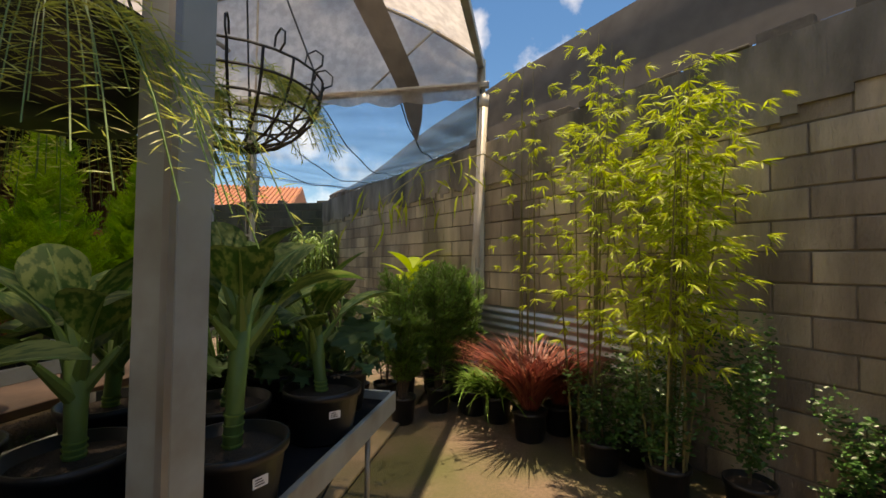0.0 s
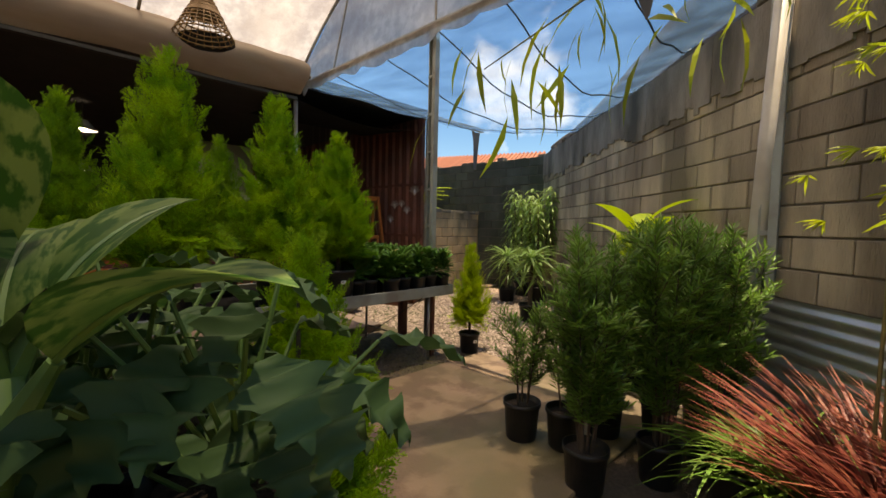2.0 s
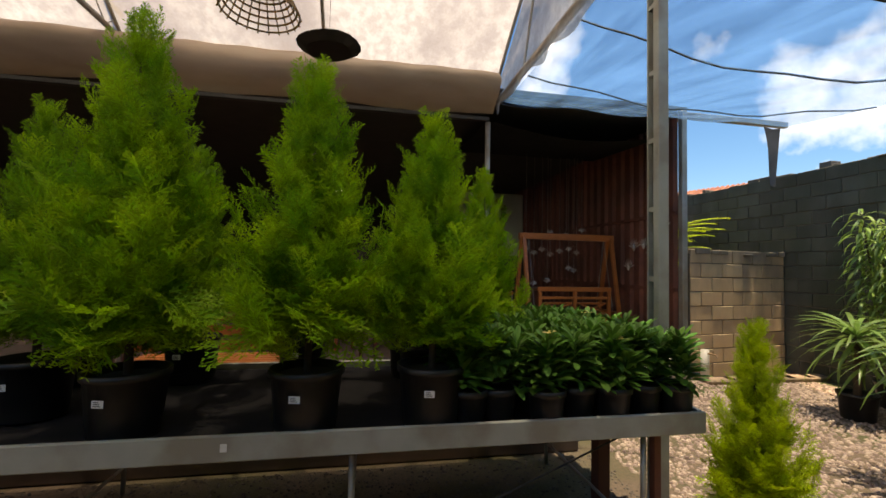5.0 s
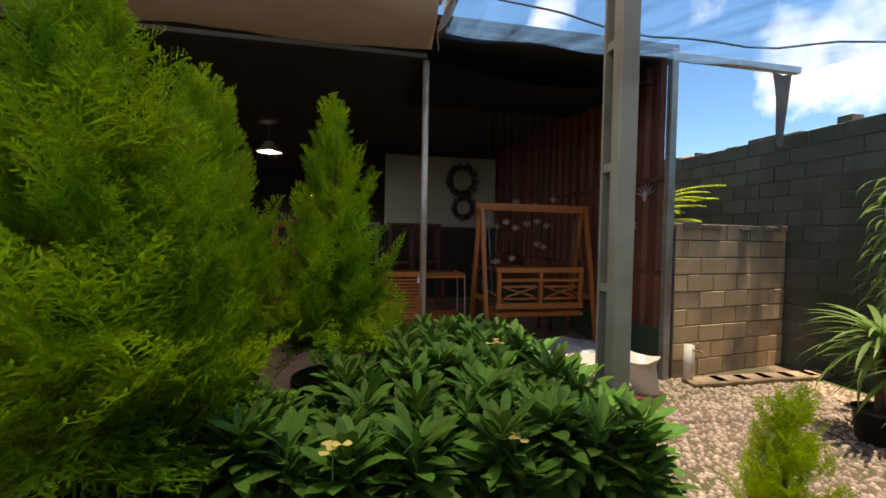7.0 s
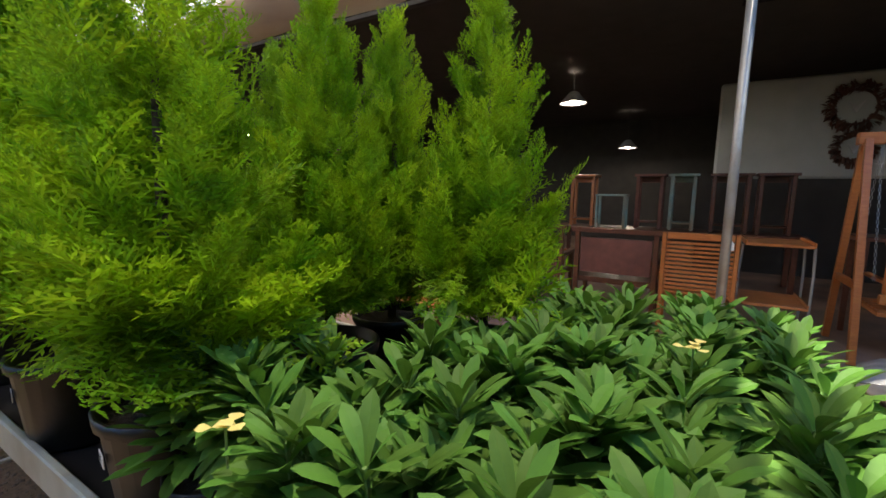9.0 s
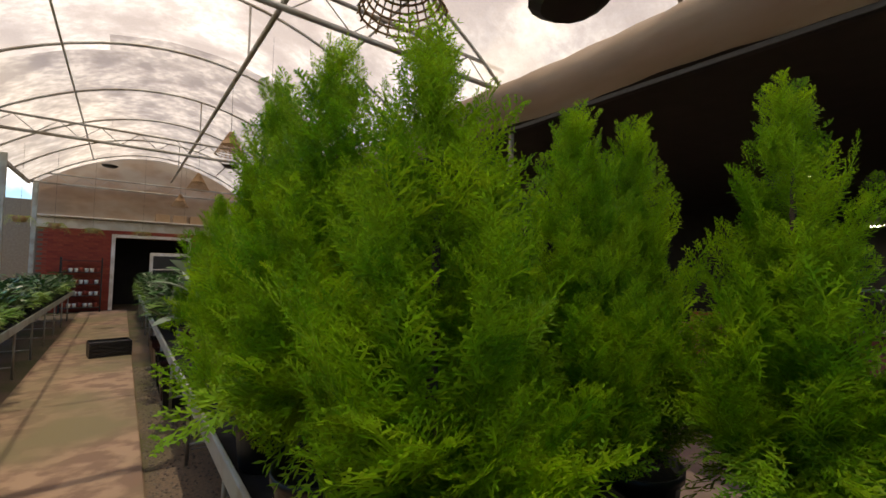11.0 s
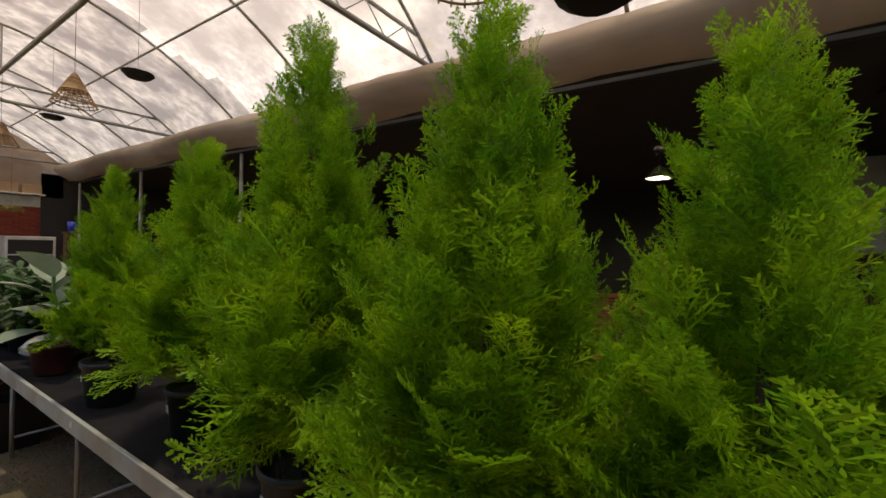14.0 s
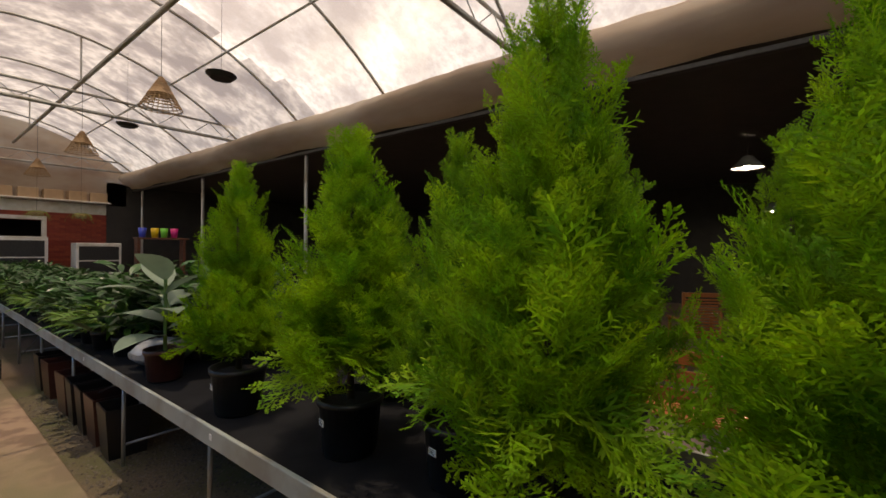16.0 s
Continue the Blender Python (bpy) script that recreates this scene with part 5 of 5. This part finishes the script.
part("card", Mesh().add([(-.03, 0, -.03), (.03, 0, -.03), (.03, 0, .03), (0, 0, .065), (-.03, 0, .03), (-.03, .002, -.03), (.03, .002, -.03), (.03, .002, .03), (0, .002, .065), (-.03, .002, .03)],
     [(0, 1, 2, 3, 4), (9, 8, 7, 6, 5), (0, 5, 6, 1), (1, 6, 7, 2), (2, 7, 8, 3), (3, 8, 9, 4), (4, 9, 5, 0)]), M_LABEL, tg)
part("string", Mesh().tube([(0, 0, .06), (-.02, 0, .09)], .002, 4), M_LABEL, tg)
# settee
for (x, y) in ((-8.8, 5.0), (-8.9, 4.0)):
    t = thing("settee", "dark wooden settee with a panelled back", "settee", "dark settees", (x, y, .10), 90)
    for sx in (-.42, .37):
        box_part("leg", t, sx, -.25, 0, sx + .05, -.2, .98, M_DARKWOOD)
        box_part("leg", t, sx, .25, 0, sx + .05, .3, .62, M_DARKWOOD)
        box_part("armrest", t, sx - .01, -.19, .62, sx + .06, .34, .66, M_DARKWOOD)
    box_part("top_rail", t, -.46, -.26, .94, .46, -.19, .99, M_DARKWOOD)
    box_part("back_panel", t, -.36, -.235, .5, .36, -.215, .88, M_RUST, .004, "reddish brown panel")
    box_part("seat", t, -.40, -.2, .38, .40, .3, .44, M_DARKWOOD)
# trolley table
t = thing("tea_trolley", "two-tier wooden tray table with curved steel legs", "table", "", (-8.6, 6.35, .10), 90)
for z in (.40, .93):
    tr = box_part("tray", t, -.24, -.3, z, .24, .3, z + .025, M_WOOD)
    for sx in (-.24, .225):
        box_part("tray_lip", tr, sx, -.3, z + .026, sx + .015, .3, z + .05, M_WOOD, .002)
for sx in (-.26, .26):
    for sy in (-.2, .2):
        part("leg", Mesh().tube([(sx, sy, 0), (sx, sy, .7), (sx * .96, sy, .93)], .011, 6), M_STEEL, t)
# tall stands in a row
def stand(x, y, w, h, mt, label):
    t = thing("display_stand", label, "display stand", "tall wooden stands", (x, y, .90), 90)
    for sx in (-w / 2, w / 2 - .055):
        for sy in (-.15, .10):
            box_part("leg", t, sx, sy, 0, sx + .055, sy + .05, h, mt)
    box_part("top", t, -w / 2 - .03, -.18, h, w / 2 + .03, .18, h + .04, mt)
    box_part("apron", t, -w / 2 + .056, .105, h - .09, w / 2 - .056, .125, h - .002, mt)
    box_part("shelf", t, -w / 2, -.15, .1, w / 2, .15, .125, mt)
for (y, w, m, l) in ((3.98, .40, M_WOOD, "orange wooden open display stand"), (5.03, .40, M_RUST, "reddish brown wooden open display stand"), (5.5, .36, M_TEAL, "worn teal painted display stand"), (6.12, .48, M_DARKWOOD, "dark wooden open display stand"), (6.66, .42, M_DARKWOOD, "dark wooden open display stand")):
    stand(-11.5, y, w, .84, m, l)
t = thing("long_table", "long dark wooden table carrying display stands", "table", "", (-11.5, 5.3, .10), 90)
box_part("top", t, -1.75, -.35, .74, 1.75, .35, .80, M_DARKWOOD)
for sx in (-1.65, 0, 1.58):
    for sy in (-.3, .24):
        box_part("leg", t, sx, sy, 0, sx + .07, sy + .06, .74, M_DARKWOOD)
t = thing("side_table", "pale grey wooden stool on the dark table", "stool", "", (-11.2, 4.5, .90), 90)
box_part("top", t, -.24, -.16, .52, .24, .16, .55, M_TEAL)
for sx in (-.23, .19):
    for sy in (-.15, .11):
        box_part("leg", t, sx, sy, 0, sx + .04, sy + .04, .52, M_TEAL)
for y in (2.4, 3.0):
    t = thing("dining_table", "dark wooden dining table in the shed", "table", "", (-10.2, y - .8, .10), 90)
    box_part("top", t, -.5, -.4, .72, .5, .4, .76, M_WOOD)
    for sx in (-.45, .38):
        for sy in (-.35, .28):
            box_part("leg", t, sx, sy, 0, sx + .07, sy + .07, .72, M_DARKWOOD)
struct("wall_panel", Mesh().box(-13.05, 5.9, 1.75, -12.95, 8.55, 3.4, .04), M_PANEL, "pale grey boarded panel on the shed wall", "wall panel")
struct("wall_panel_2", Mesh().box(-13.05, 5.7, 0.1, -12.96, 8.6, 1.745), M_SHED, "boarded wall under the panel, shade painted in as near-black", "wall panel")
def wreath(y, z, r0, seed):
    t = thing("wreath", "dark dried leaf wreath hanging on the grey panel", "wreath", "wreaths", (-12.92, y, z))
    rr = random.Random(seed)
    lf = leaf(1, .35, 3, .2, .5, .5)
    items = []
    for k in range(320):
        a = rr.uniform(0, 6.28)
        q = r0 * rr.uniform(.6, 1)
        d = a + rr.uniform(-1, 1)
        m = to_axis(Vector((rr.uniform(0, .06), math.cos(a) * q, math.sin(a) * q)), (rr.uniform(0, .6), math.cos(d), math.sin(d)), rr.uniform(-1, 1), .11)
        items.append((lf, m))
    part("foliage", joined(items), M_DARKWOOD, t)
    part("hoop", Mesh().tube([(0, r0 * .78 * math.cos(k * .2856), r0 * .78 * math.sin(k * .2856)) for k in range(23)], .02, 5, False), M_DARKWOOD, t)
    part("ornament", Mesh().add([(.05, -.1, .09), (.05, 0, -.1), (.05, .1, .09), (.05, 0, .0), (.065, -.1, .09), (.065, 0, -.1), (.065, .1, .09), (.065, 0, .0)], [(0, 1, 3), (1, 2, 3), (4, 7, 5), (5, 7, 6), (0, 4, 5, 1), (1, 5, 6, 2)]), M_SILVER, t, "pale metal ornament")
wreath(7.69, 2.85, .34, 1)
wreath(7.73, 2.22, .24, 2)
# metal ornaments hanging inside
def ornament(x, y, z, s, seed, rz=0):
    r = random.Random(seed)
    t = thing("metal_ornament", "small silver cut-metal wall ornament", "ornament", "metal ornaments", (x, y, z), rz)
    fan = Mesh()
    for k in range(7):
        a = .3 + k * .42
        fan.add([(0, 0, 0), (math.cos(a - .14) * s * .6, .004, math.sin(a - .14) * s * .6), (math.cos(a) * s, 0.0, math.sin(a) * s), (math.cos(a + .14) * s * .6, .004, math.sin(a + .14) * s * .6)], [(0, 1, 2, 3)])
    part("fan", fan, M_SILVER, t)
    part("centre", Mesh().lathe([(0, -s * .35), (s * .16, -.1 * s), (s * .12, s * .25), (0, s * .4)], 10), M_SILVER, t, "", True)
    return t
for k, (y, z) in enumerate(((7.15, 1.75), (7.3, 1.68), (7.45, 1.74), (7.6, 1.66), (7.78, 1.72), (7.95, 1.76), (8.1, 1.70), (8.05, 1.38), (7.95, 1.42), (7.55, 1.2), (7.3, 1.15), (7.9, 2.0), (7.6, 2.05), (8.2, 2.1))):
    o = ornament(-9.25, y, z, .085, k, 90)
    part('string', Mesh().tube([(0, 0, 0), (0, 0, 3.45 - z)], .0015, 4), M_SILVER, o)
for k, (x, z, s) in enumerate(((-7.64, 2.05, .19), (-7.87, 1.66, .15), (-8.05, 1.80, .14), (-8.28, 1.78, .16), (-8.42, 1.47, .15))):
    ornament(x, 8.555, z, s, 30 + k)
t = thing("ornament_table", "dark table with small pale ornaments", "table", "", (-9.3, 7.6, .10), 90)
box_part("top", t, -.6, -.25, .96, .6, .25, 1.0, M_DARKWOOD)
for sx in (-.55, .5):
    for sy in (-.22, .17):
        box_part("leg", t, sx, sy, 0, sx + .05, sy + .05, .96, M_DARKWOOD)
# enamel pendants (lit)
M_BULB = bpy.data.materials.new("lit_bulb")
M_BULB.use_nodes = True
M_BULB.node_tree.nodes["Principled BSDF"].inputs["Emission Color"].default_value = (1, .95, .85, 1)
M_BULB.node_tree.nodes["Principled BSDF"].inputs["Emission Strength"].default_value = 110
for (x, y, z, s) in ((-11.5, 3.70, 3.02, 1.0), (-15.6, 4.05, 2.62, 1.0), (-11.5, -1.0, 3.0, 1.0), (-11.5, -5.5, 3.0, 1.0)):
    t = thing("pendant_lamp", "bell-shaped clear pendant lamp glowing in the dark shed", "pendant lamp", "shed lamps", (x, y, z))
    part("shade", Mesh().lathe([(.03, .2), (.08, .18), (.16, .08), (.23, .0), (.235, -.01), (.22, .0), (.15, .075), (.07, .17)], 22), M_GLASSY, t, "", True)
    part("bulb", Mesh().lathe([(0, -.02), (.04, .0), (.05, .04), (.03, .09), (0, .1)], 12), M_BULB, t, "", True)
    part("cord", Mesh().tube([(0, 0, .2), (0, 0, 3.55 - z)], .006, 5), M_DARKSTEEL, t)
# lattice screen and orange bench seen through the trees
t = thing("lattice_screen", "reddish wooden lattice screen in the shed", "screen", "", (-8.2, 1.3, .10), 60)
for k in range(6):
    box_part("slat", t, -.4 + k * .155, -.01, 0, -.375 + k * .155, .01, 2.3, M_RUST, .002)
for k in range(15):
    box_part("rail", t, -.42, .011, .05 + k * .155, .42, .025, .085 + k * .155, M_RUST, .002)
t = thing("garden_bench", "orange wooden garden bench under the shed edge", "bench", "", (-6.6, 3.2, .10), 90)
for k in range(5):
    box_part("seat_slat", t, -.8, -.22 + k * .09, .42, .8, -.15 + k * .09, .445, M_WOOD, .003)
for sx in (-.72, .66):
    for sy in (-.2, .16):
        box_part("leg", t, sx, sy, 0, sx + .06, sy + .06, .418, M_RUST)
for k in range(3):
    box_part("back_slat", t, -.8, -.28, .56 + k * .13, .8, -.255, .65 + k * .13, M_WOOD, .003)
for sx in (-.74, .68):
    box_part("back_post", t, sx, -.25, .42, sx + .05, -.21, .98, M_WOOD)

# ---- sacks in the yard ----
t = thing("pallet", "low worn wooden pallet under the sacks", "pallet", "", (-7.02, 7.62, 0), 12)
for k in range(3):
    box_part("bearer", t, -.42, -.42 + k * .38, 0, .42, -.34 + k * .38, .07, M_DARKWOOD)
for k in range(6):
    box_part("deck_board", t, -.42 + k * .15, -.44, .071, -.33 + k * .15, .46, .09, M_DARKWOOD, .003)
sack(-7.06, 7.56, .091, .75, .45, .14, 10, M_SACK, "tan plastic sack of potting soil lying flat")
sack(-7.05, 7.58, .205, .72, .44, .15, -6, M_SACK, "tan plastic sack of potting soil lying flat")
sack(-7.72, 7.75, .10, .7, .55, .26, 40, M_SACKCLEAR, "grey translucent plastic sack by the shed")
sack(-7.6, 7.1, .10, .7, .55, .28, 70, M_SACKCLEAR, "grey translucent plastic sack by the shed")
sack(-6.75, 6.4, 0, .45, .4, .3, 30, M_SACKCLEAR, "crumpled white plastic wrap behind the bench", "plastic_bag")
t = thing("open_sack", "upright open cream plastic sack with a rolled rim", "sack", "", (-6.86, 7.96, 0), 15)
b = Mesh()
for j, (r0, z) in enumerate(((.0, .0), (.15, .0), (.19, .05), (.185, .2), (.175, .33), (.2, .42), (.215, .40), (.19, .40), (.165, .3), (.0, .28))):
    for k in range(20):
        a = k * .31416
        w = 1 + .07 * math.sin(3 * a + z * 9) + .04 * math.sin(7 * a - z * 14)
        b.v.append((math.cos(a) * r0 * w, math.sin(a) * r0 * w * .8, z + (.03 * math.sin(2 * a + 1) if z > .25 else 0)))
b.f = [(j * 20 + k, j * 20 + (k + 1) % 20, j * 20 + 20 + (k + 1) % 20, j * 20 + 20 + k) for j in range(9) for k in range(20)]
part("bag", b, M_SACK, t, "", True)
t = thing("stand_pipe", "white plastic pipe stub with a brass tap", "tap", "", (-7.14, 8.78, 0))
part("pipe", Mesh().tube([(0, 0, 0), (0, 0, .42)], .05, 14), M_PVC, t, "", True)
part("tap", Mesh().tube([(.05, 0, .38), (.15, .03, .38), (.17, .03, .35)], .011, 7).tube([(.11, .02, .38), (.11, .02, .42)], .008, 6), M_WICKER, t, "brass tap")
for k in range(6):
    o = part("kerb_stone", Mesh().box(-.22, -.1, 0, .22, .1, .06, .015), M_CONC, None)
    o.matrix_basis = pose(-7.08, 8.95 + k * .3, 0, 0, 0, 90 + rnd.uniform(-8, 8))
    tagged(o, "rough concrete slab piece at the wall foot", "stone", "slabs at the wall foot")

# ---- tree and house beyond the low wall ----
t = thing("young_tree", "young tree with bright feathery compound leaves", "tree", "", (-8.7, 9.75, 0))
part("trunk", Mesh().tube([(0, 0, 0), (.05, 0, 1.2), (.0, .05, 2.1)], [.04, .03, .01], 8), M_BARK, t, "", True)
items = []
r = random.Random(12)
PL = leaf(1, .4, 2, .1, .2, .5)
for k in range(26):
    a = r.uniform(0, 6.28)
    z = r.uniform(1.5, 2.25)
    p = Vector((0, 0, z))
    d = Vector((math.cos(a), math.sin(a), .25))
    ln = r.uniform(.35, .7)
    for j in range(14):
        q = p + d * ln * (j + 2) / 15 + Vector((0, 0, -.12 * (j / 14) ** 2))
        for sgn in (-1, 1):
            b = a + sgn * 1.3
            items.append((PL, to_axis(q, (math.cos(b), math.sin(b), -.1), 0, .09)))
part("crown", joined(items), M_LIME, t)
house = thing("house", "distant house with a clay tile roof", "house", "", (-24, 28, 0), 20)
part("wall", Mesh().box(-6, -4, 0, 6, 4, 5.0), M_WHITE, house)
rf = Mesh().add([(-6.6, -4.6, 4.9), (6.6, -4.6, 4.9), (6.6, 4.6, 4.9), (-6.6, 4.6, 4.9), (-6.6, 0, 7.0), (6.6, 0, 7.0), (-6.6, -4.6, 4.7), (6.6, -4.6, 4.7)], [(0, 1, 5, 4), (2, 3, 4, 5), (0, 4, 3), (1, 2, 5), (6, 7, 1, 0), (3, 2, 7, 6)])
part("roof", rf, M_TILE, house)
for k in range(44):
    part("roof_tile", Mesh().tube([(-6.5 + k * .302, -4.6, 4.93), (-6.5 + k * .302, 0, 7.03)], .09, 6), M_TILE, house)

# ---- shop front clutter ----
t = thing("shelf_unit", "dark metal shelf of small white and red pots", "shelf", "", (-2.75, -11.6, 0))
for sx in (-.5, .47):
    for sy in (-.15, .12):
        box_part("upright", t, sx, sy, 0, sx + .03, sy + .03, 1.7, M_DARKSTEEL, .002)
for k in range(5):
    box_part("shelf_board", t, -.47, -.15, .15 + k * .36, .47, .15, .17 + k * .36, M_DARKSTEEL, .002)
small = data("ceramic_pot", Mesh().lathe([(0, 0), (.04, 0), (.055, .12), (.05, .12), (0, .1)], 12), M_WHITE, True)
smallr = data("ceramic_pot", Mesh().lathe([(0, 0), (.04, 0), (.05, .14), (.045, .14), (0, .1)], 12), M_BRICK, True)
for k in range(4):
    for j in range(7):
        o = new("ceramic_pot", small if (j + k) % 3 else smallr)
        o.location = (-3.12 + j * .125, -11.6, .171 + k * .36)
        tagged(o, "small white ceramic pot on the shelf" if (j + k) % 3 else "small red ceramic pot on the shelf", "pot", "pots on the shelf")
t = thing("display_fridge", "white framed glass display cabinet near the doorway", "display cabinet", "", (-5.0, -11.2, 0))
box_part("body", t, -.55, -.3, 0, .55, .25, 1.9, M_WHITE, .01)
box_part("glass_door", t, -.48, .252, .2, .48, .262, 1.8, M_DARKSTEEL, .003, "dark glass door")
for k in range(3):
    box_part("shelf_edge", t, -.48, .264, .55 + k * .4, .48, .27, .58 + k * .4, M_WHITE, .002)
t = thing("display_fridge", "white framed glass display cabinet beside the shop", "display cabinet", "", (-6.55, -10.9, 0))
box_part("body", t, -.5, -.3, 0, .5, .25, 1.75, M_WHITE, .01)
box_part("glass_door", t, -.44, .252, .2, .44, .262, 1.66, M_DARKSTEEL, .003, "dark glass door")
for k in range(3):
    box_part("shelf_edge", t, -.44, .264, .55 + k * .35, .44, .27, .58 + k * .35, M_WHITE, .002)
for k in range(5):
    o = part("carton", Mesh().box(-.2, -.15, 0, .2, .15, .26, .006), M_CARD, None)
    o.matrix_basis = pose(-6.75 + k * .5, -11.85 + .18, 2.951, 0, 0, rnd.uniform(-12, 12))
    tagged(o, "brown cardboard carton on the shop ledge", "box", "cartons on the ledge")
struct("trim_ledge", Mesh().box(-7.0, -11.98, 2.92, -1.6, -11.45, 2.951, .004), M_WHITE, "pale ledge above the shop front", "ledge")
t = thing("wall_shelf", "dark shelf carrying bright plastic pots", "shelf", "", (-6.5, -6.1, 0))
box_part("board", t, -.5, -.12, 1.82, .45, .12, 1.85, M_DARKWOOD)
for sx in (-.45, .38):
    box_part("upright", t, sx, -.1, 0, sx + .05, .1, 1.82, M_DARKWOOD)
for x, m, l in ((-6.18, M_BLUE, "blue"), (-6.40, M_YELPOT, "yellow"), (-6.57, M_GRNPOT, "green"), (-6.76, M_PINK, "pink")):
    o = part("plastic_pot", Mesh().lathe([(0, 0), (.055, 0), (.075, .2), (.07, .2), (0, .17)], 16), m, None, "", True)
    o.location = (x, -6.1, 1.851)
    tagged(o, "bright %s plastic pot on a shelf" % l, "pot", "bright plastic pots")
# small price stickers on the long rail
for k, y in enumerate((1.76, 3.9, -.6)):
    o = part("rail_sticker", Mesh().box(-4.109, y - .012, .70, -4.107, y + .012, .73), M_LABEL, None)
    tagged(o, "small white sticker on the bench rail", "sticker", "rail stickers")
# weeds under the bench
gw = []
r = random.Random(4)
for k in range(500):
    x, y = r.uniform(-4.9, -4.0), r.uniform(2.4, 5.2)
    if noise.noise(Vector((x * 2, y * 2, 0))) < .05:
        continue
    for j in range(5):
        a = r.uniform(0, 6.28)
        gw.append((GB, to_axis(Vector((x, y, 0)), (math.cos(a), math.sin(a), 1.2), 0, r.uniform(.03, .09))))
tagged(part("weeds", joined(gw), M_POD), "small green weeds in the soil under the bench", "weeds", "", "stuff")
